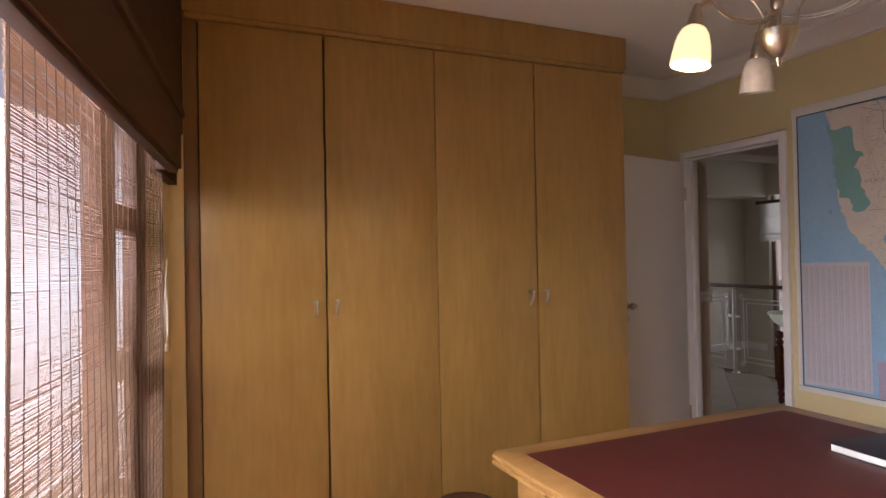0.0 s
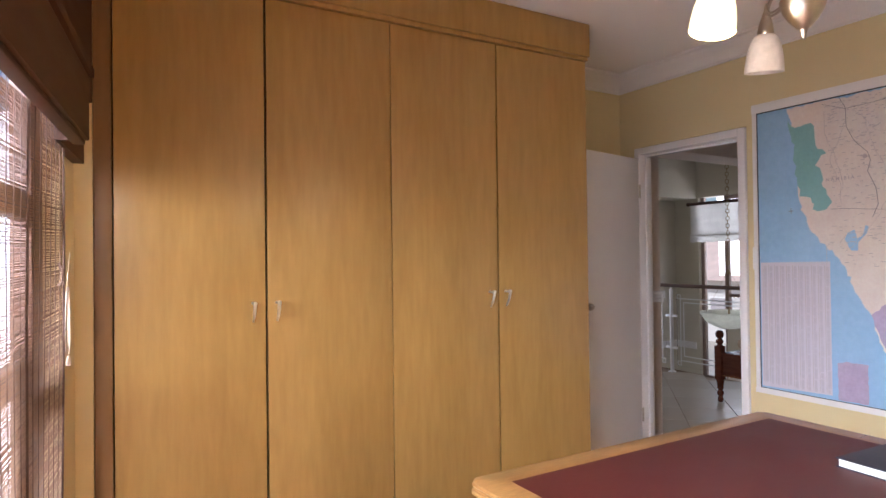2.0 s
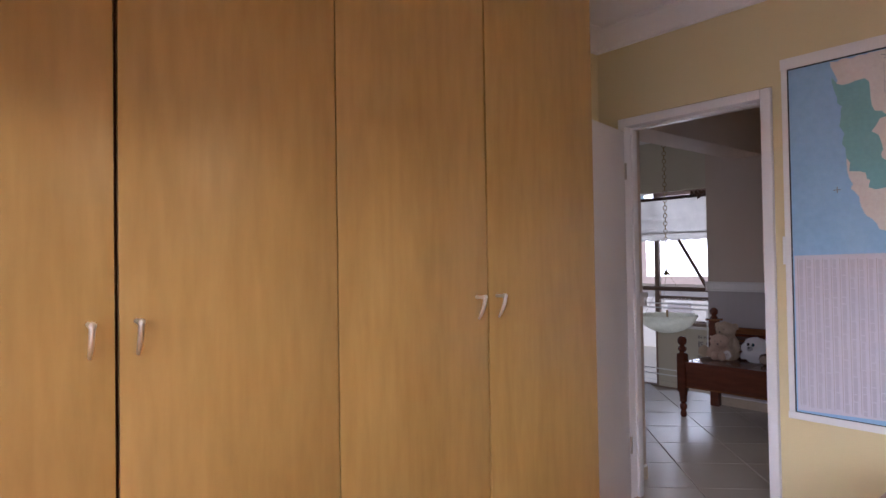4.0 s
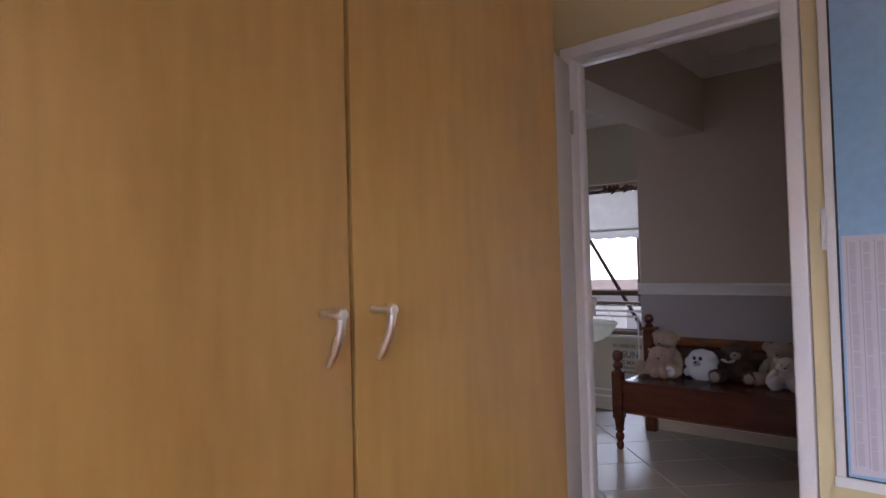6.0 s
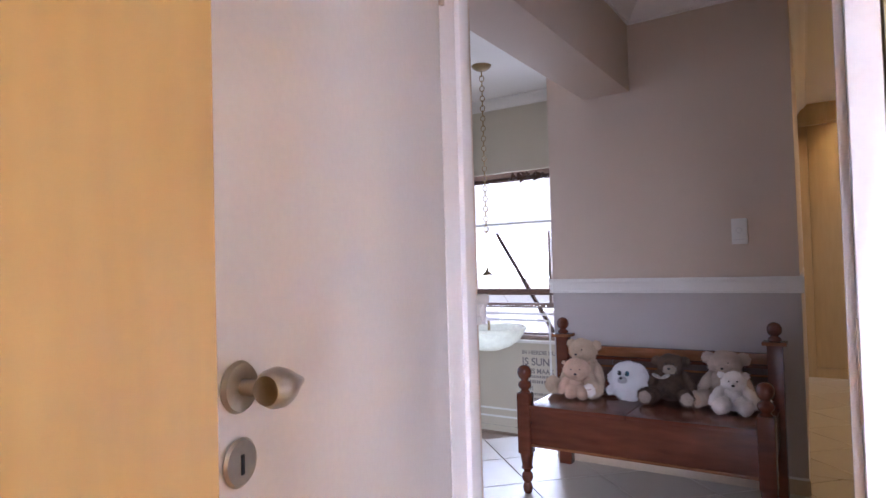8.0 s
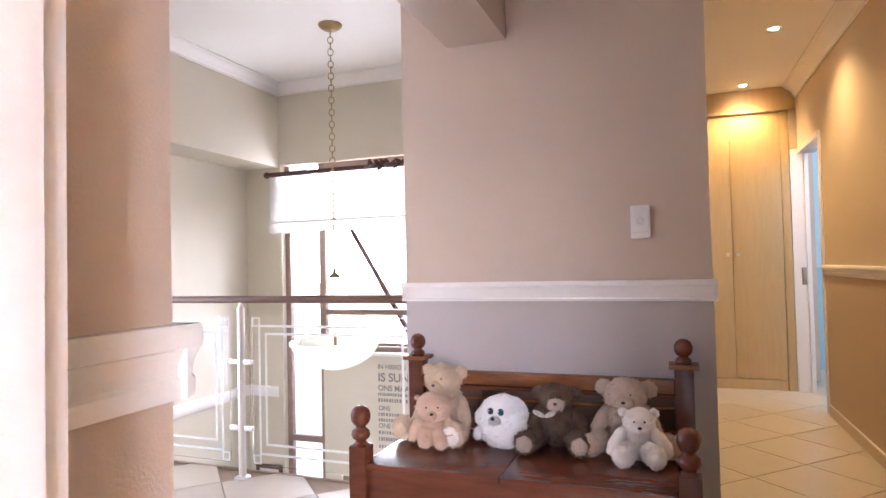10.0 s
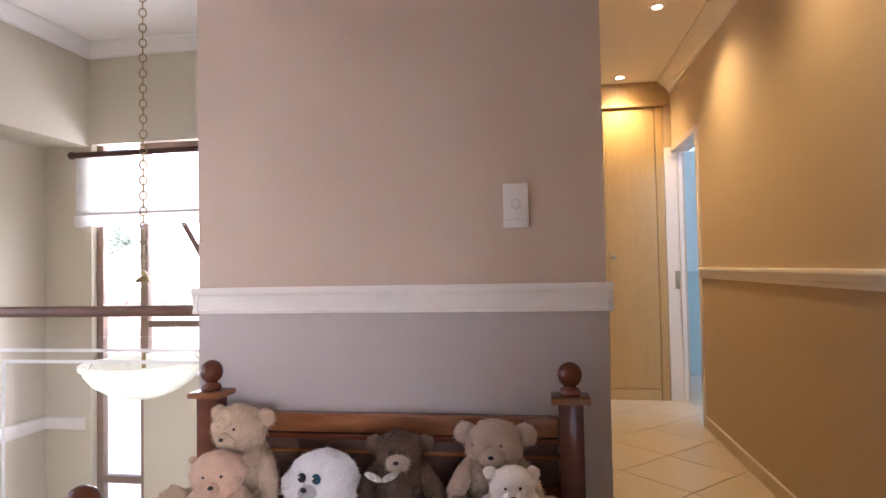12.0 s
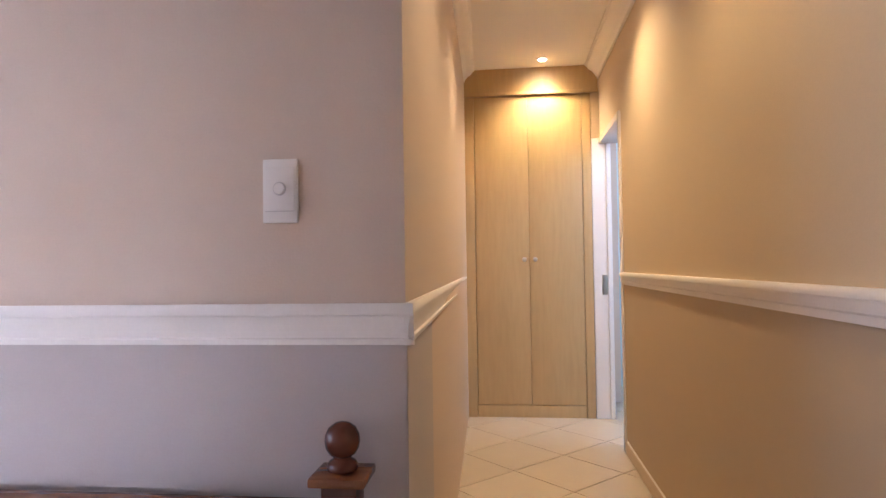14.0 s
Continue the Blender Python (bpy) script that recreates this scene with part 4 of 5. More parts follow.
def lettering(name, text, size, m, material, parent, label=""):
    cu = bpy.data.curves.new(name, "FONT")
    cu.body, cu.size, cu.extrude, cu.offset = text, size, 0.0004, size * 0.022
    tmp = bpy.data.objects.new(name, cu)
    scene.collection.objects.link(tmp)
    bpy.context.view_layer.update()
    me = bpy.data.meshes.new_from_object(tmp.evaluated_get(bpy.context.evaluated_depsgraph_get()))
    bpy.data.objects.remove(tmp)
    me.materials.clear()
    me.materials.append(material)
    ob = new(name, me)
    ob.parent = parent
    ob.matrix_local = m
    if label:
        ob["label"] = label
    return ob


lettering("map_lettering", "N A M I B I A", 0.0235, Matrix.Translation((-0.0170, MY1 - 0.362, 1.728)) @ pose(0, 0, 0, 90, 0, -90), M_INKL, mp, "printed country name")

# something dark stands behind the open door
rack = thing("wooden_clothes_rack", Matrix.Translation((2.30, 3.39, 0)), "dark wooden rack standing behind the open door", "rack")
for x in (-0.05, 0.30):
    part("post", boxes((x, -0.03, 0, x + 0.045, 0.02, 1.10), bevel=0.004), M_DARK, rack)
for z in (0.35, 0.68, 0.94):
    part("rail", boxes((-0.005, -0.02, z, 0.30, 0.01, z + 0.05), bevel=0.003), M_DARK, rack)

# lower wall paint below the dado
bm = bmesh.new()
sweep([(0, 0.086), (0.003, 0.086), (0.003, 1.005), (0, 1.005)], (XB, 2.735, 0), (XB, 4.05, 0), (-1, 0, 0), bm)
sweep([(0, 0.086), (0.003, 0.086), (0.003, 1.005), (0, 1.005)], (XB, 2.735, 0), (XC, 2.867, 0), (0.038, -1, 0), bm)
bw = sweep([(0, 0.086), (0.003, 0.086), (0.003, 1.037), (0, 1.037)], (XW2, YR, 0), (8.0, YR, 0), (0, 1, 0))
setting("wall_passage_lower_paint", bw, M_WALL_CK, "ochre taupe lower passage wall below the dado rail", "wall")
setting("wall_lower_paint", bm, M_WALL_K, "grey taupe lower wall below the dado rail", "wall")

bin_ = thing("waste_bin", Matrix.Translation((0.90, 2.50, 0)) @ Matrix.Diagonal((0.95, 0.95, 0.70, 1)), "dark brown round waste bin before the wardrobe", "waste bin")
part("shell", lathe([(0, 0.004), (0.105, 0.004), (0.112, 0.0), (0.118, 0.02), (0.135, 0.43), (0.139, 0.442), (0.135, 0.448), (0.129, 0.442), (0.112, 0.022), (0, 0.018)], 40), M_DARK, bin_)
part("rim", lathe([(0.133, 0.438), (0.141, 0.438), (0.143, 0.446), (0.139, 0.453), (0.133, 0.450)], 40), M_DARK, bin_, "rolled rim")

# ---- landing: bench ----
BX, BY = 4.794, 3.410
bench = thing("storage_bench", Matrix.Translation((BX, BY, 0)), "mahogany stained wooden bench with turned posts and a panelled back", "bench")
HB = 0.558
BALL = [(0.020, 0.0), (0.029, 0.003), (0.031, 0.010), (0.027, 0.019), (0.018, 0.025), (0.018, 0.029), (0.026, 0.034), (0.0325, 0.045), (0.0348, 0.058), (0.0335, 0.071), (0.027, 0.084), (0.015, 0.093), (0, 0.097)]
for sy in (-1, 1):
    y = sy * HB
    bp = part("back_post", boxes((0.517, y - 0.035, 0.0, 0.582, y + 0.035, 0.748), bevel=0.004), M_RED, bench)
    part("cap", boxes((0.497, y - 0.055, 0.748, 0.602, y + 0.055, 0.766), bevel=0.005), M_REDL, bp, "square moulded cap")
    part("finial", lathe(BALL, 32, None, Matrix.Translation((0.5495, y, 0.766))), M_RED, bp, "turned ball finial")
    bm = boxes((-0.035, y - 0.035, 0.205, 0.035, y + 0.035, 0.520), bevel=0.010)
    lathe([(0.016, 0.0), (0.022, 0.008), (0.026, 0.030), (0.021, 0.048), (0.017, 0.056), (0.025, 0.066), (0.030, 0.082), (0.027, 0.100), (0.018, 0.112), (0.022, 0.120), (0.031, 0.130), (0.026, 0.142), (0.029, 0.160), (0.034, 0.195), (0.034, 0.21)], 28, bm, Matrix.Translation((0, y, 0)))
    lathe([(0.032, 0.515), (0.026, 0.524), (0.019, 0.530), (0.020, 0.535), (0.031, 0.545), (0.035, 0.557), (0.031, 0.570), (0.019, 0.580), (0.018, 0.586), (0.027, 0.593), (0.0345, 0.606), (0.0370, 0.622), (0.0350, 0.637), (0.027, 0.651), (0.014, 0.659), (0, 0.661)], 28, bm, Matrix.Translation((0, y, 0)))
    part("front_post", bm, M_RED, bench, "turned front post with a ball top")
    part("side_panel", boxes((0.035, y - 0.012, 0.255, 0.517, y + 0.012, 0.44), bevel=0.003), M_RED, bench)
YI = HB - 0.035
part("seat_board", boxes((-0.030, -YI, 0.440, 0.520, 0.03, 0.460), bevel=0.004), M_RED, bench)
part("seat_board", boxes((-0.030, 0.0315, 0.440, 0.520, YI, 0.460), bevel=0.004), M_RED, bench)
part("apron", boxes((-0.012, -YI, 0.255, 0.012, YI, 0.440), bevel=0.003), M_RED, bench)
part("apron_bead", boxes((-0.018, -YI, 0.245, 0.016, YI, 0.258), bevel=0.004), M_REDL, bench, "worn lower bead")
part("bottom_board", boxes((0.016, -YI, 0.255, 0.515, YI, 0.268)), M_RED, bench)
part("top_rail", boxes((0.520, -YI, 0.650, 0.574, YI, 0.704), bevel=0.007), M_REDL, bench, "worn rounded top rail")
part("rail_bead", boxes((0.518, -YI, 0.631, 0.567, YI, 0.647), bevel=0.004), M_RED, bench)
part("lower_rail", boxes((0.527, -YI, 0.461, 0.567, YI, 0.510), bevel=0.004), M_RED, bench)
part("middle_bead", boxes((0.522, -YI, 0.588, 0.562, YI, 0.597), bevel=0.003), M_REDL, bench)
for k in range(4):
    a = -YI + k * (2 * YI / 4)
    part("back_panel", boxes((0.538, a + 0.002, 0.505, 0.554, a + 2 * YI / 4 - 0.002, 0.652), bevel=0.003), M_DARK, bench)

# ---- landing: soft toys on the bench ----
M_BEIGE = mat("beige_plush", (0.50, 0.375, 0.26), 0.95, 0.18, 24, 320, 0.1)
M_PINK = mat("pink_beige_plush", (0.55, 0.375, 0.27), 0.95, 0.14, 24, 320, 0.1)
M_GREYB = mat("greyish_beige_plush", (0.50, 0.385, 0.305), 0.95, 0.18, 24, 320, 0.1)
M_BROWN = mat("mottled_brown_plush", (0.034, 0.020, 0.013), 0.95, 0.5, 16, 260, 0.1, second=(0.115, 0.070, 0.044))
M_WHITE = mat("white_plush", (0.76, 0.70, 0.66), 0.95, 0.08, 24, 320, 0.1)
M_SNOW = mat("snow_white_plush", (0.80, 0.79, 0.80), 0.95, 0.06, 24, 320, 0.1)
M_MUZZ = mat("tan_muzzle_plush", (0.42, 0.33, 0.26), 0.95, 0.15, 24, 320, 0.1)
M_BLUE = mat("blue_glass_eye", (0.03, 0.12, 0.18), 0.1)
M_RIBR = mat("dark_red_stitching", (0.25, 0.05, 0.05), 0.8)
M_GREYF = mat("silver_grey_plush", (0.45, 0.44, 0.46), 0.95, 0.1, 24, 320, 0.1)
M_RIB = mat("checked_ribbon", (0.5, 0.45, 0.4), 0.7, 0.6, 120, 300, 0.02)


def plush(name, balls, materials, m, label, fur=0.007, density=48000, seed=1):
    """One soft mesh of swollen ellipsoids with short fur. balls: centre, radii, turn (degrees about x, y, z), material, fur or not."""
    rr = random.Random(seed)
    bm = bmesh.new()
    for c, r, turn, mi, hairy in balls:
        t = pose(*c, *turn)
        sub = 3 if max(r) > 0.03 else 2
        vs = bmesh.ops.create_icosphere(bm, subdivisions=sub, radius=1.0)["verts"]
        fs = list({f for v in vs for f in v.link_faces})
        for v in vs:
            n = v.co.copy()
            k = 1.0
            if hairy:
                k += 0.15 * noise.noise(n * 2.9 + Vector((seed * 3.1, c[0] * 40, c[1] * 40))) + 0.19 * noise.noise(n * 6 + Vector((c[2] * 50, seed, 0)))
            v.co = t @ Vector((n.x * r[0] * k, n.y * r[1] * k, n.z * r[2] * k))
        for f in fs:
            f.material_index = mi
        if hairy:
            count = int(density * 4 * math.pi * ((r[0] * r[1] + r[0] * r[2] + r[1] * r[2]) / 3))
            for f in rr.choices(fs, k=min(count, 7000)):
                w = [rr.random() for _ in range(3)]
                s = sum(w)
                p = sum((v.co * (x / s) for v, x in zip(f.verts, w)), Vector())
                nv = (f.verts[1].co - f.verts[0].co).cross(f.verts[2].co - f.verts[0].co).normalized()
                tip = p + nv * fur * rr.uniform(0.35, 1.05) + Vector((rr.uniform(-1, 1), rr.uniform(-1, 1), rr.uniform(-1.5, 0.5))) * fur * 0.5
                side = nv.cross(Vector((rr.uniform(-1, 1), rr.uniform(-1, 1), rr.uniform(-1, 1)))).normalized() * 0.0009
                h = bm.faces.new((bm.verts.new(p - side), bm.verts.new(p + side), bm.verts.new(tip)))
                h.material_index = mi
    me = bpy.data.meshes.new(name)
    for f in bm.faces:
        f.smooth = True
    bm.to_mesh(me)
    bm.free()
    for x in materials:
        me.materials.append(x)
    ob = new(name, me)
    ob.matrix_world = m
    return tagged(ob, label, "soft toy", "soft toys on the bench")


def bear(head_z, head_r, body_r, body_z, ear=0.36, tilt=0, legs=((-0.13, 0.10), (-0.13, -0.10)), arm_out=0.0, muzzle=0, pad=0, ribbon=False, arm_len=0.075, foot=0.042, ear_z=0.52, ear_y=1.05, pads=(3, 3), snout=1.0, knot=0.012):
    """Parts of a sitting bear that looks along -x; sizes in metres."""
    b = [((0, 0, body_z), (body_r * 0.88, body_r, body_z * 1.02), (0, 0, 0), 0, True),
         ((-0.03, 0, head_z), (head_r * 0.92, head_r * 1.08, head_r * 0.88), (tilt, 0, 0), 0, True)]
    for s in (-1, 1):
        b.append(((-0.015, s * head_r * ear_y, head_z + head_r * ear_z), (head_r * 0.20, head_r * ear, head_r * ear * 0.95), (s * -25, 0, 0), 0, True))
        b.append(((-0.035, s * (body_r + 0.012 + arm_out), body_z * 1.05), (0.026, 0.026, arm_len), (s * (24 + arm_out * 500), 28, 0), 0, True))
        b.append(((-0.03 - head_r * 0.84, s * head_r * 0.34, head_z + head_r * 0.14), (0.0036, 0.0042, 0.0042), (0, 0, 0), 2, False))
    for (x, y), pd in zip(legs, pads):
        b.append(((x * 0.55, y * 0.85, 0.040), (abs(x) * 0.62, 0.040, 0.038), (0, 0, -math.degrees(math.atan2(y, -x)) * 0.5), 0, True))
        b.append(((x, y, foot + 0.004), (0.030, foot * 0.95, foot), (0, 0, 0), 0, True))
        b.append(((x - 0.024, y, foot + 0.004), (0.010, foot * 0.70, foot * 0.72), (0, 0, 0), pd, True))
    b.append(((-0.03 - head_r * 0.82, 0, head_z - head_r * 0.30), (head_r * 0.40 * snout, head_r * 0.46 * snout, head_r * 0.36 * snout), (0, 0, 0), 1, True))
    b.append(((-0.03 - head_r * (0.82 + 0.38 * snout), 0, head_z - head_r * 0.20), (0.0055, 0.008, 0.0055), (0, 0, 0), 2, False))
    if ribbon:
        for s in (-1, 1):
            b.append(((-0.075, s * 0.022 + knot, head_z - head_r * 0.95), (0.006, 0.026, 0.010), (s * 25, 0, 0), 4, False))
    return b


SZ = 0.460
plush("teddy_bear", bear(0.236, 0.072, 0.084, 0.100, ear=0.40, ear_z=0.42, ear_y=1.08, tilt=8, legs=((-0.15, 0.125), (-0.170, -0.118)), foot=0.048, pads=(0, 3), snout=0.9)
      + [((-0.206, -0.118 + k * 0.012, 0.058 - k * 0.004), (0.002, 0.005, 0.0022), (20, 0, 0), 4, False) for k in (-1, 0, 1)], [M_BEIGE, M_BEIGE, M_BLACK, M_WHITE, M_RIBR], pose(5.211, 3.785, SZ, 0, 0, -8),
      "tall beige plush bear sitting with spread legs on the bench", 0.010, seed=2)
plush("teddy_bear", bear(0.150, 0.066, 0.056, 0.062, ear=0.15, legs=((-0.085, 0.030), (-0.100, -0.034)), arm_len=0.05, foot=0.028, pads=(0, 0), snout=0.7), [M_PINK, M_PINK, M_BLACK, M_PINK, M_RIB], pose(5.075, 3.786, SZ, 0, 0, 14),
      "small pinkish plush bear leaning on the beige bear", 0.006, seed=3)
plush("seal_toy", [((0, 0, 0.098), (0.094, 0.100, 0.102), (0, 0, 0), 0, True), ((-0.03, 0.088, 0.050), (0.026, 0.020, 0.032), (30, 0, 0), 0, True), ((-0.03, -0.088, 0.050), (0.026, 0.020, 0.032), (-30, 0, 0), 0, True),
      ((-0.084, -0.010, 0.116), (0.018, 0.026, 0.020), (0, 0, 0), 3, True), ((-0.103, -0.010, 0.128), (0.006, 0.009, 0.007), (0, 0, 0), 2, False),
      ((-0.080, 0.010, 0.150), (0.009, 0.012, 0.013), (0, 0, 0), 2, False), ((-0.078, -0.032, 0.150), (0.009, 0.013, 0.014), (0, 0, 0), 1, False), ((-0.086, -0.032, 0.151), (0.004, 0.007, 0.007), (0, 0, 0), 2, False),
      # tiny white balls as painted glints on the eyes
      ((-0.0885, 0.013, 0.154), (0.0018, 0.003, 0.003), (0, 0, 0), 0, False), ((-0.0895, -0.029, 0.155), (0.0018, 0.003, 0.003), (0, 0, 0), 0, False)],
      [M_SNOW, M_BLUE, M_BLACK, M_GREYF], pose(5.12, 3.520, SZ - 0.002, 0, 0, -12), "round snow-white plush seal with dark blue eyes", 0.009, seed=4)
plush("teddy_bear", bear(0.192, 0.060, 0.078, 0.088, ear=0.44, ear_z=0.22, ear_y=1.15, tilt=-8, legs=((-0.15, 0.110), (-0.15, -0.088)), ribbon=True, knot=0.042, foot=0.042, snout=1.1), [M_BROWN, M_MUZZ, M_BLACK, M_MUZZ, M_RIB], pose(5.186, 3.318, SZ, 0, 0, 6),
      "mottled dark brown plush bear with a checked ribbon", 0.012, seed=5)
plush("teddy_bear", bear(0.208, 0.072, 0.080, 0.100, ear=0.44, ear_z=0.28, ear_y=1.12, legs=((-0.16, 0.115), (-0.10, -0.170)), foot=0.040), [M_GREYB, M_GREYB, M_BLACK, M_PINK, M_RIB], pose(5.221, 3.060, SZ, 0, 0, -2),
      "fluffy greyish beige plush bear at the bench's end", 0.010, seed=6)
plush("teddy_bear", bear(0.145, 0.051, 0.052, 0.068, ear=0.34, legs=((-0.105, 0.058), (-0.105, -0.048)), arm_out=0.010, arm_len=0.056, foot=0.037), [M_WHITE, M_WHITE, M_BLACK, M_WHITE, M_RIB], pose(5.085, 3.012, SZ, 0, 0, 6),
      "small white plush bear leaning on the greyish bear", 0.006, seed=7)

# ---- landing: glass balustrade ----
GX = 5.62
rail = thing("balustrade", Matrix.Translation((GX, 0, 0)), "glass balustrade with etched panels, steel posts and a timber handrail", "balustrade")
part("handrail", tube([(0, 4.05, 1.0), (0, 5.6, 1.0), (0, 6.175, 1.0)], 0.021, None, 20), M_RAIL, rail, "round brown timber handrail")
PANELS = ((4.075, 5.095), (5.250, 5.985))
for y in (5.172, 6.072):
    bm = lathe([(0.045, 0), (0.045, 0.006), (0.040, 0.010), (0.021, 0.012), (0.021, 0.955), (0.012, 0.960), (0.009, 0.965), (0.009, 0.995), (0, 0.995)], 24, None, Matrix.Translation((0, y, 0)))
    post = part("post", bm, M_CHROME, rail, "brushed steel post")
    for z in (0.28, 0.65):
        for s in (-1, 1):
            part("clamp", boxes((-0.011, y + s * 0.020, z - 0.014, 0.011, y + s * 0.078, z + 0.014), bevel=0.005), M_CHROME, post)
for a, b in PANELS:
    p = part("glass_panel", boxes((-0.004, a, 0.085, 0.004, b, 0.905)), M_BGLASS, rail, "clear glass panel", 0)
    p.visible_shadow = False
    f = -0.0052
    for inset, w in ((0.045, 0.013), (0.088, 0.013)):
        y0, y1, z0, z1 = a + inset, b - inset, 0.085 + inset * 1.25, 0.905 - inset
        bm = boxes((f, y0, z0, -0.0041, y1, z0 + w), (f, y0, z1 - w, -0.0041, y1, z1), (f, y0, z0 + w, -0.0041, y0 + w, z1 - w), (f, y1 - w, z0 + w, -0.0041, y1, z1 - w))
        part("etched_line", bm, M_ETCH, p, "white etched double border", 0)
    for cy in (a + 0.03, b - 0.03):
        for cz in (0.115, 0.875):
            s, w = 0.026, 0.009
            bm = boxes((f - 0.0004, cy - s, cz - s, -0.0041, cy + s, cz - s + w), (f - 0.0004, cy - s, cz + s - w, -0.0041, cy + s, cz + s), (f - 0.0004, cy - s, cz - s + w, -0.0041, cy - s + w, cz + s - w), (f - 0.0004, cy + s - w, cz - s + w, -0.0041, cy + s, cz + s - w))
            part("etched_corner", bm, M_ETCH, p, "white etched square", 0)

# ---- stair void: pendant bowl lamp ----
PX, PY = 6.97, 5.365
pend = thing("pendant_lamp", Matrix.Translation((PX, PY, 0)), "ivory glass bowl pendant hanging on a long brass chain", "pendant lamp")
part("ceiling_rose", lathe([(0.02, ZV - 0.05), (0.05, ZV - 0.045), (0.085, ZV - 0.022), (0.095, ZV - 0.008), (0.095, ZV), (0, ZV)], 32), M_BRASS, pend)
part("hook_cap", lathe([(0, 1.165), (0.012, 1.16), (0.016, 1.13), (0.04, 1.11), (0.052, 1.092), (0.045, 1.088), (0, 1.09)], 24), M_BRASS, pend)
part("bowl", lathe([(0, 0.375), (0.10, 0.385), (0.20, 0.42), (0.28, 0.475), (0.325, 0.535), (0.335, 0.565), (0.352, 0.572), (0.355, 0.598), (0.345, 0.604), (0.330, 0.600), (0.318, 0.565), (0.27, 0.49), (0.19, 0.435), (0.10, 0.402), (0, 0.392)], 48), M_BOWL, pend, "ivory alabaster bowl")
for k in range(3):
    a = radians(40 + 120 * k)
    part("hanger_rod", tube([(0.03 * math.cos(a), 0.03 * math.sin(a), 1.10), (0.34 * math.cos(a), 0.34 * math.sin(a), 0.60)], 0.0022, None, 8), M_BRASS, pend)
part("lamp_holder", lathe([(0.02, 0.42), (0.035, 0.43), (0.03, 0.50), (0.012, 0.52), (0.012, 0.66), (0, 0.66)], 16), M_BRASS, pend)
link = None
z, k = 1.165, 0
while z < ZV - 0.06:
    big = 0.029
    pts = [(big * 0.72 * math.cos(a * math.tau / 14), 0, big * math.sin(a * math.tau / 14)) for a in range(14)]
    if link is None:
        link = part("chain_link", tube(pts, 0.0042, None, 6, True), M_BRASS, pend)
        ln = link
    else:
        ln = link.copy()
        scene.collection.objects.link(ln)
    ln.matrix_local = Matrix.Translation((0, 0, z + big)) @ Matrix.Rotation(radians(35 + 80 * (k % 2)), 4, "Z")
    z += big * 1.66
    k += 1

# ---- stair void: window, roman blind, pole, lettering ----
sw = setting("window_stair", boxes((XV + 0.06, S1 - 0.06, -1.9, XV + 0.12, S1, HEAD), (XV + 0.06, S0 - 0.05, -1.9, XV + 0.12, S0 + 0.02, HEAD), (XV + 0.06, S0 + 0.02, -1.9, XV + 0.12, S1 - 0.06, -1.84),
             (XV + 0.06, V0, SILL, XV + 0.12, V0 + 0.06, HEAD), (XV + 0.06, V0 + 0.06, SILL, XV + 0.12, S0 - 0.05, SILL + 0.05), (XV + 0.06, V0 + 0.06, 0.69, XV + 0.12, S0 - 0.05, 0.745),
             (XV + 0.06, V0 + 0.06, HEAD - 0.06, XV + 0.12, S0 - 0.05, HEAD), (XV + 0.06, S0 + 0.02, -0.62, XV + 0.12, S1 - 0.06, -0.56), bevel=0.004), M_WINF, "tall brown timber stair window", "window")
part("glazing_bar", boxes((XV + 0.065, 5.245, 0.745, XV + 0.115, 5.275, HEAD - 0.06)), M_WINF, sw)
part("window_sill", boxes((XV - 0.03, V0 - 0.02, SILL - 0.03, XV + 0.06, S0 - 0.05, SILL), bevel=0.005), M_TRIM, sw)
for a in ((S0 + 0.02, -1.84, S1 - 0.06, -0.62), (S0 + 0.02, -0.56, S1 - 0.06, HEAD), (V0 + 0.06, SILL + 0.05, S0 - 0.05, 0.69), (V0 + 0.06, 0.745, 5.245, HEAD - 0.06), (5.275, 0.745, S0 - 0.05, HEAD - 0.06)):
    p = part("pane", boxes((XV + 0.088, a[0], a[1], XV + 0.092, a[2], a[3])), M_GLASS, sw, smooth=0)
    p.visible_shadow = False

lw = setting("window_stair_lower", boxes((XV + 0.02, V0, -0.98, XV + 0.08, 6.02, -0.90), (XV + 0.02, V0, -2.3, XV + 0.08, 6.02, -2.24), (XV + 0.02, V0, -2.24, XV + 0.08, V0 + 0.06, -0.98), (XV + 0.02, 5.96, -2.24, XV + 0.08, 6.02, -0.98),
             (XV + 0.02, 5.40, -2.24, XV + 0.08, 5.45, -0.98), bevel=0.004), M_WINF, "brown timber window of the storey below", "window")
for a, b in ((V0 + 0.06, 5.40), (5.45, 5.96)):
    p = part("pane", boxes((XV + 0.048, a, -2.24, XV + 0.052, b, -0.98)), M_GLASS, lw, smooth=0)
    p.visible_shadow = False
pic = thing("picture_frame", Matrix.Translation((XV - 0.02, 6.88, -1.12)), "dark framed picture on the stair wall", "picture")
part("frame", boxes((0, -0.16, 0.21, 0.018, 0.16, 0.25), (0, -0.16, -0.25, 0.018, 0.16, -0.21), (0, -0.16, -0.21, 0.018, -0.12, 0.21), (0, 0.12, -0.21, 0.018, 0.16, 0.21), bevel=0.003), M_DARK, pic)
part("picture", boxes((0.010, -0.12, -0.21, 0.014, 0.12, 0.21)), M_PAPER, pic)

pole = thing("curtain_pole", Matrix.Translation((XV - 0.09, 0, 0)), "brown turned curtain pole with carved leaf ornaments", "curtain pole")
part("rod", tube([(0, 6.80, 2.145), (0, 4.15, 2.145)], 0.024, None, 18), M_DARK, pole)
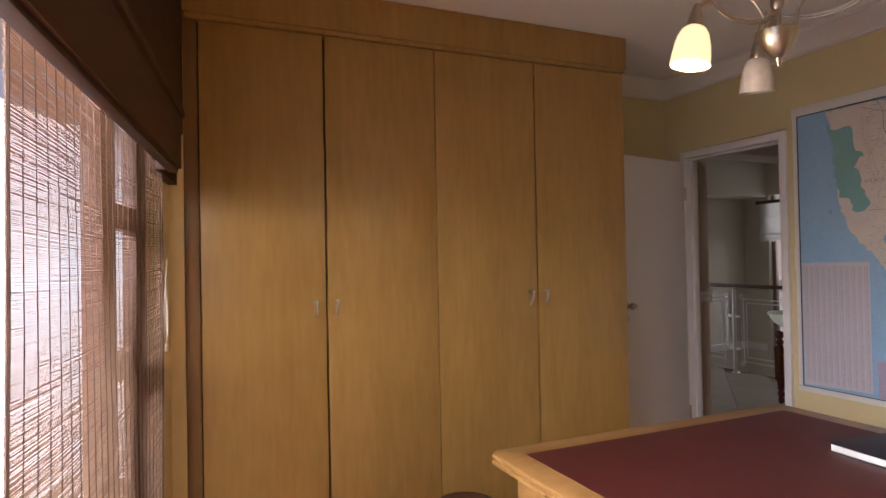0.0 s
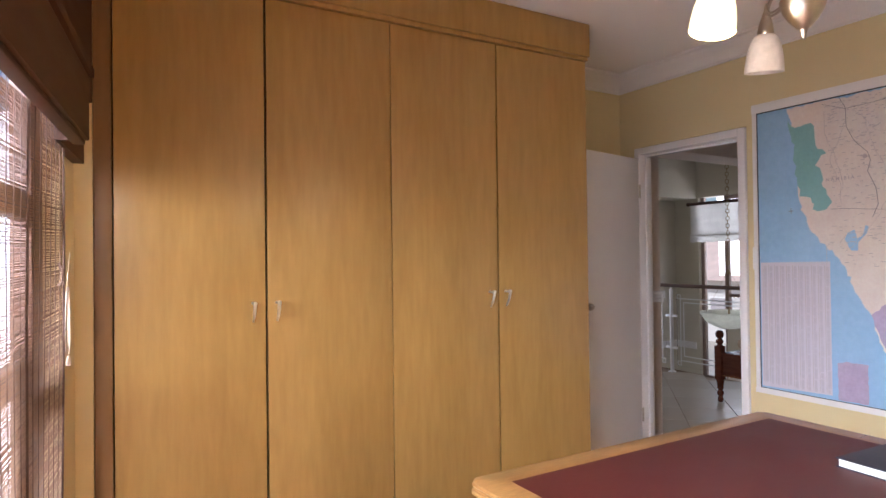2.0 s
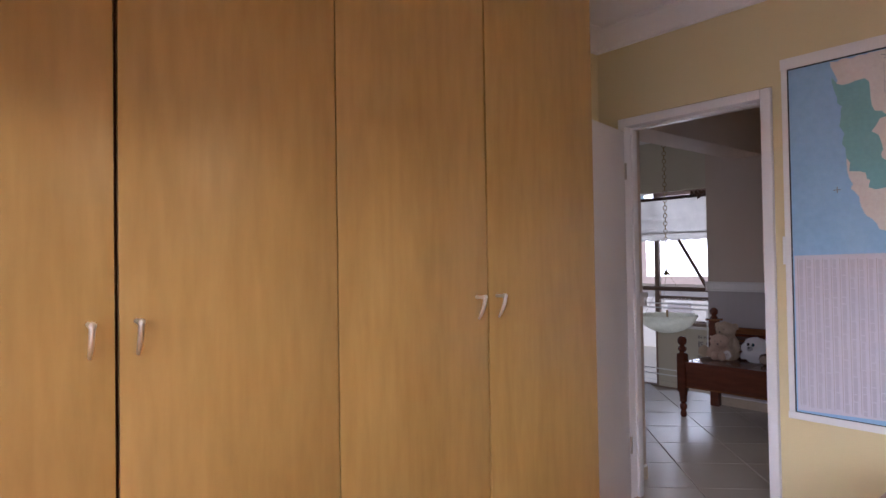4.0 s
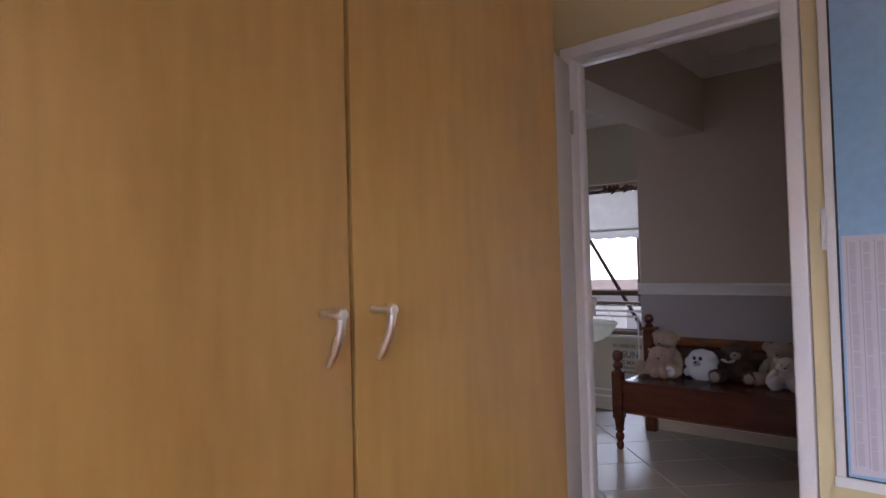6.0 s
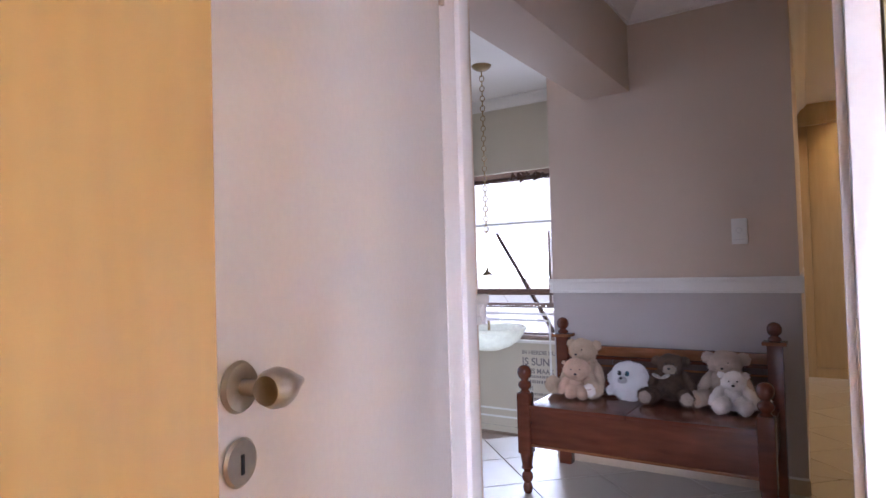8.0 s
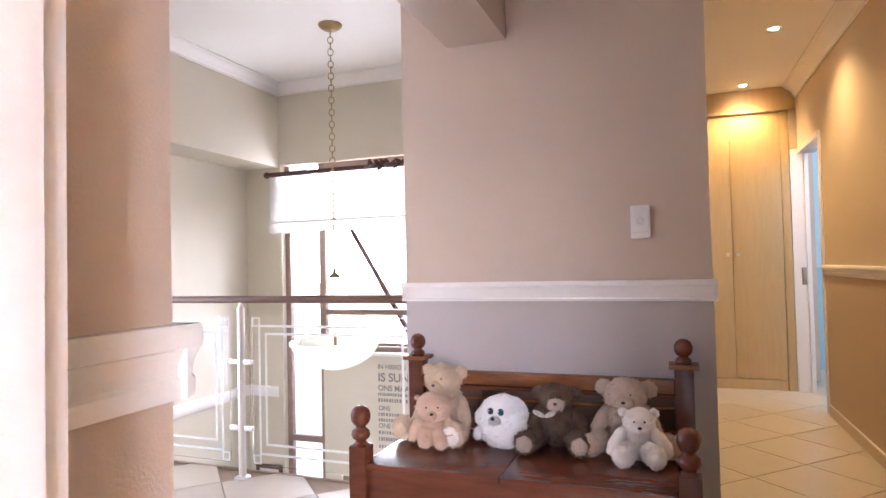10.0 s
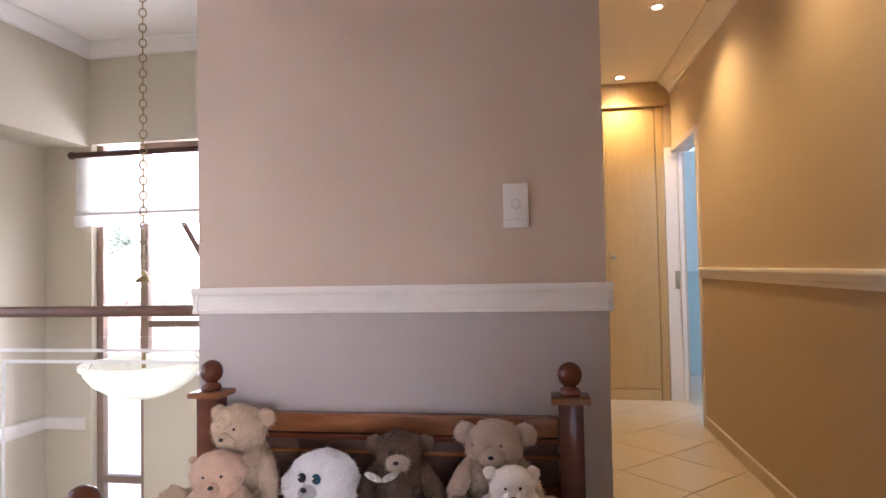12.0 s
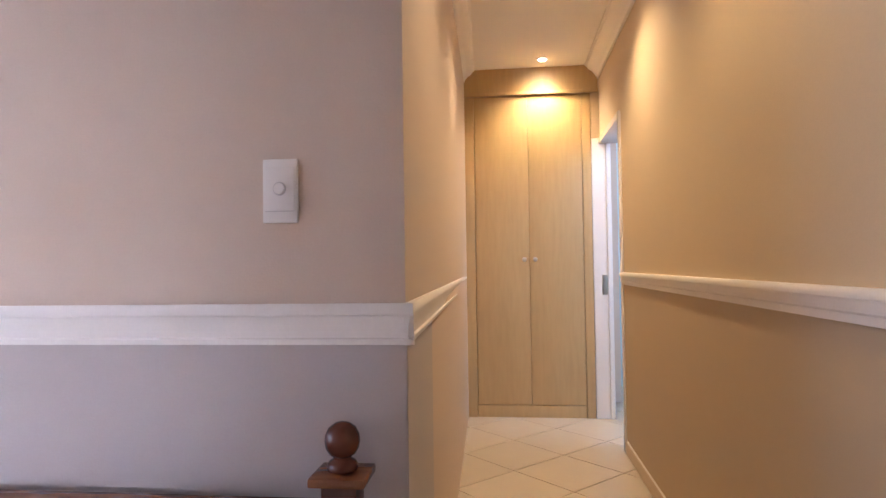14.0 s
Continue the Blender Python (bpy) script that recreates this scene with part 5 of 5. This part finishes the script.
part("end_cap", lathe([(0, 0), (0.030, 0.002), (0.034, 0.012), (0.030, 0.03), (0.024, 0.04), (0, 0.04)], 20, None, Matrix.Translation((0, 6.785, 2.145)) @ Matrix.Rotation(radians(-90), 4, "X")), M_DARK, pole)
for y in (6.55, 4.3):
    part("bracket", boxes((0.0, y - 0.012, 2.13, 0.09, y + 0.012, 2.16), bevel=0.003), M_DARK, pole)
rr = random.Random(21)
for k in range(16):
    y = 5.62 - 0.028 * k
    a = rr.uniform(-2.4, 0.9)
    m = Matrix.Translation((0.0, y, 2.147)) @ Matrix.Rotation(a, 4, "Y") @ Matrix.Translation((0, 0, 0.028)) @ Matrix.Rotation(rr.uniform(-0.7, 0.7), 4, "X")
    bm = bmesh.new()
    vs = bmesh.ops.create_icosphere(bm, subdivisions=2, radius=1)["verts"]
    for v in vs:
        taper = 1 - 0.55 * max(0, v.co.z)
        wave = 1 + 0.25 * math.sin(v.co.z * 9)
        v.co = m @ Vector((v.co.x * 0.012 * taper, v.co.y * 0.030 * taper * wave, v.co.z * 0.040 + 0.01))
    part("carved_leaf", bm, M_DARK, pole, "carved wooden leaf")

rb = thing("roman_blind", Matrix.Translation((XV - 0.06, 0, 0)), "white cloth roman blind with a scalloped hem, half raised", "blind")
bm = bmesh.new()
ny, nz = 150, 26
grid = []
for i in range(ny + 1):
    y = 6.79 - (6.79 - 4.6) * i / ny
    col = []
    for j in range(nz + 1):
        v = j / nz
        hem = 1.555 - 0.020 * abs(math.sin((y - 4.6) * math.pi / 0.17))
        zz = 2.125 + (hem - 2.125) * v
        x = -0.006 * math.sin(y * 7) - 0.010 * math.exp(-((zz - 1.655) / 0.025) ** 2) - 0.006 * math.exp(-((zz - 1.85) / 0.03) ** 2) - (0.022 if zz < 1.645 else 0.0) * min(1, (1.645 - zz) / 0.03 if zz < 1.645 else 0)
        col.append(bm.verts.new((x, y, zz)))
    grid.append(col)
for a, b in zip(grid, grid[1:]):
    for j in range(nz):
        bm.faces.new((a[j], a[j + 1], b[j + 1], b[j]))
bmesh.ops.solidify(bm, geom=bm.faces[:], thickness=0.0025)
cloth = part("cloth", bm, M_CLOTH, rb)
part("batten", boxes((-0.026, 4.6, 1.640, -0.006, 6.785, 1.660), bevel=0.004), M_CLOTH, rb, "stiffened fold")

sign = thing("wall_lettering", Matrix.Translation((XV - 0.003, 0, 0)), "dark grey lettering on the stair wall", "lettering")
LM = pose(0, 0, 0, 90, 0, -90)
for y, z, size, text in ((5.60, 0.175, 0.062, "IN HIERDIE HUIS"), (5.60, 0.055, 0.115, "IS SUN"), (5.60, -0.035, 0.075, "ONS MAAK"), (5.60, -0.225, 0.062, "ONS"), (5.60, -0.395, 0.062, "ONS")):
    lettering("word", text, size, Matrix.Translation((0, y, z)) @ LM, M_INK, sign)
for z, h, w in ((-0.085, 0.028, 0.34), (-0.145, 0.034, 0.40), (-0.28, 0.03, 0.36), (-0.335, 0.03, 0.33), (-0.455, 0.03, 0.30), (-0.52, 0.036, 0.36), (-0.59, 0.03, 0.28)):
    bm = bmesh.new()
    y = 5.60
    rr = random.Random(int(h * 1e4 + w * 100))
    while y > 5.60 - w:
        ww = rr.uniform(0.012, 0.022)
        box(bm, -0.001, y - ww, z, 0.0005, y, z + h)
        y -= ww + rr.uniform(0.006, 0.014)
    part("word", bm, M_INK, sign, smooth=0)

# ---- passage: cupboard, downlights ----
PC = thing("passage_cupboard", Matrix.Translation((XC, 0, 0)), "pale oak cupboard with two tall doors at the passage end", "cupboard")
part("body", boxes((0.022, 1.886, 0, 0.55, 2.862, 2.60)), M_VENEER_P, PC)
part("plinth", boxes((0.004, 1.955, 0.0, 0.022, 2.775, 0.092), bevel=0.002), M_VENEER_P, PC)
for a, b in ((1.887, 1.952), (2.778, 2.866)):
    part("side_stile", boxes((-0.004, a, 0, 0.0215, b, 2.47), bevel=0.003), M_VENEER_P, PC)
part("top_bead", boxes((-0.024, 1.826, 2.472, 0.0215, 2.868, 2.500), bevel=0.006), M_VENEER_P, PC, "moulded oak bead")
bm = bmesh.new()
box(bm, 0.0, 1.828, 2.501, 0.0205, 2.864, 2.688)
part("header_panel", bm, M_VENEER_P, PC, "oak panel up to the ceiling")
for a, b, hy in ((1.957, 2.362, 2.322), (2.366, 2.772, 2.404)):
    d = part("cupboard_door", boxes((-0.002, a, 0.096, 0.019, b, 2.468), bevel=0.002), M_VENEER_P, PC)
    part("knob", lathe([(0.006, 0), (0.006, 0.012), (0.015, 0.016), (0.017, 0.024), (0.012, 0.031), (0, 0.033)], 20, None, Matrix.Translation((-0.002, hy, 1.205)) @ Matrix.Rotation(radians(-90), 4, "Y")), M_CHROME, d, "small chrome knob")
for i, (dx, dy) in enumerate(DOWN):
    t = thing("downlight", Matrix.Translation((dx, dy, ZP)), "small recessed ceiling downlight, lit", "downlight", "passage downlights")
    part("trim_ring", lathe([(0.028, -0.001), (0.030, -0.005), (0.044, -0.005), (0.047, -0.001), (0.047, 0.0), (0.028, 0.0)], 32), M_TRIM, t)
    part("lens", lathe([(0, -0.003), (0.027, -0.003), (0.027, -0.001), (0, -0.001)], 24), M_DLIGHT, t, "glowing lens")

# ---- outside the stair window ----
brace = thing("veranda_brace", Matrix.Translation((XV + 0.45, 0, 0)), "brown timber brace of the veranda outside", "brace")
part("brace", tube([(0, 6.30, 1.885), (0, 5.37, 0.335)], 0.026, None, 10), M_PELMET, brace)
part("beam", boxes((-0.04, 4.4, 0.30, 0.04, 6.6, 0.36), bevel=0.006), M_PELMET, brace)
part("prop", boxes((-0.04, 4.55, GZ - 0.16, 0.04, 4.63, 0.30), bevel=0.006), M_PELMET, brace)


def house(m, w, d, h, roof_h, label):
    t = thing("house", m, label, "house", "houses across the road")
    wall = part("wall", boxes((0, 0, 0, d, w, h)), M_PALE, t)
    bm = bmesh.new()
    o = 0.5
    vs = [bm.verts.new(p) for p in ((-o, -o, h), (d + o, -o, h), (d + o, w + o, h), (-o, w + o, h), (d / 2, 1.8, h + roof_h), (d / 2, w - 1.8, h + roof_h))]
    for f in ((0, 1, 4), (1, 2, 5, 4), (2, 3, 5), (3, 0, 4, 5), (3, 2, 1, 0)):
        bm.faces.new([vs[k] for k in f])
    part("roof", bm, M_ROOF, t, smooth=0)
    for k in range(int(w // 3)):
        y = 1.2 + 3 * k
        wn_ = part("window", boxes((-0.03, y, 1.0, 0.0, y + 1.3, 2.2), bevel=0.01), M_TRIM, t)
        part("pane", boxes((-0.036, y + 0.07, 1.07, -0.031, y + 1.23, 2.13)), M_INKL, wn_)
    return t


house(pose(26, 11, GZ - 0.16, 0, 0, 0), 13, 8, 3.0, 2.6, "plastered house with a terracotta hipped roof")
house(pose(30, 27, GZ - 0.16, 0, 0, 0), 12, 8, 3.0, 2.4, "plastered house with a terracotta hipped roof")
M_BARK = mat("grey_bark", (0.13, 0.10, 0.08), 0.9, 0.3, 6, 40, 0.2)
M_LEAF = mat("green_leaves", (0.07, 0.11, 0.045), 0.6, 0.4, 2, 20, 0.05)


def tree(m, h, seed):
    rr = random.Random(seed)
    t = thing("tree", m, "leafy green garden tree across the road", "tree")
    bm = tube([(0, 0, 0), (0.05, 0.03, h * 0.25), (0.0, 0.1, h * 0.5), (0.1, 0.05, h * 0.8)], [0.2, 0.16, 0.11, 0.04], None, 10)
    ends = []
    for k in range(9):
        a = rr.uniform(0, 6.28)
        z0 = h * rr.uniform(0.3, 0.6)
        l = h * rr.uniform(0.18, 0.34)
        e = (l * math.cos(a), l * math.sin(a), z0 + l * rr.uniform(0.5, 1.1))
        tube([(0, 0.06, z0), (e[0] * 0.5, e[1] * 0.5, (z0 + e[2]) / 2 - 0.1), e], [0.07, 0.05, 0.02], bm, 7)
        ends.append(e)
    part("trunk", bm, M_BARK, t)
    bm = bmesh.new()
    for k in range(4200):
        e = rr.choice(ends)
        p = Vector(e) + Vector((rr.gauss(0, 1), rr.gauss(0, 1), rr.gauss(0, 0.8))) * h * 0.085
        a, b = Vector((rr.uniform(-1, 1), rr.uniform(-1, 1), rr.uniform(-1, 1))).normalized(), Vector((rr.uniform(-1, 1), rr.uniform(-1, 1), rr.uniform(-1, 1))).normalized()
        s = rr.uniform(0.06, 0.13)
        bm.faces.new([bm.verts.new(p + a * s), bm.verts.new(p + b * s * 0.5), bm.verts.new(p - a * s), bm.verts.new(p - b * s * 0.5)])
    part("crown", bm, M_LEAF, t, smooth=0)


tree(pose(40, 17, GZ - 0.16), 8.5, 3)
tree(pose(42, 29, GZ - 0.16), 8.0, 4)

# ---- landing and passage floor tiles ----
PITCH, JOINT = 0.43, 0.006
TU, TV = Vector((1, 1)).normalized() * PITCH, Vector((1, -1)).normalized() * PITCH
NODE = Vector((7.967, 2.208))


def clip(poly, axis, limit, keep_above):
    res = []
    for a, b in zip(poly, poly[1:] + poly[:1]):
        ia, ib = (a[axis] > limit) == keep_above, (b[axis] > limit) == keep_above
        if ia:
            res.append(a)
        if ia != ib:
            f = (limit - a[axis]) / (b[axis] - a[axis])
            res.append(a + (b - a) * f)
    return res


def tile_mesh(poly, c):
    bm = bmesh.new()
    inner = [p - (p - c).normalized() * 0.004 for p in poly]
    rings = [[bm.verts.new((p.x - c.x, p.y - c.y, z)) for p in pp] for pp, z in ((poly, -0.010), (poly, -0.0015), (inner, 0.0))]
    for a, b in zip(rings, rings[1:]):
        for i in range(len(a)):
            j = (i + 1) % len(a)
            bm.faces.new((a[i], a[j], b[j], b[i]))
    bm.faces.new(rings[-1])
    bmesh.ops.recalc_face_normals(bm, faces=bm.faces)
    me = bpy.data.meshes.new("tile")
    bm.to_mesh(me)
    bm.free()
    me.materials.append(M_TILE)
    return me


landing = bpy.data.objects["floor_landing"]
whole = None
s = (PITCH - JOINT) / PITCH / 2
for i in range(-16, 17):
    for j in range(-16, 17):
        c = NODE + TU * (i + 0.5) + TV * (j + 0.5)
        if not (2.75 < c.x < 9.3 and 1.5 < c.y < 7.4):
            continue
        if c.x > 5.75 and (c.y > 3.1 or c.y < 1.55) or c.x < 3.2 and c.y > 3.9:
            continue
        poly = [c + TU * s + TV * s, c - TU * s + TV * s, c - TU * s - TV * s, c + TU * s - TV * s]
        n0 = len(poly)
        cut = clip(clip(poly, 0, 3.055, True), 0, 9.15, False)
        if c.y > 3.6:
            cut = clip(clip(cut, 0, 5.738, False), 0, 3.34, True)
        if c.x < 7.9:
            cut = clip(cut, 1, 1.76, True)
        cut = clip(cut, 1, 7.18, False)
        if len(cut) < 3:
            continue
        if cut == poly:
            whole = whole or tile_mesh(poly, c)
            me = whole
        else:
            me = tile_mesh(cut, c)
        t = new("tile", me)
        t.location = (c.x, c.y, 0)
        t.parent = landing
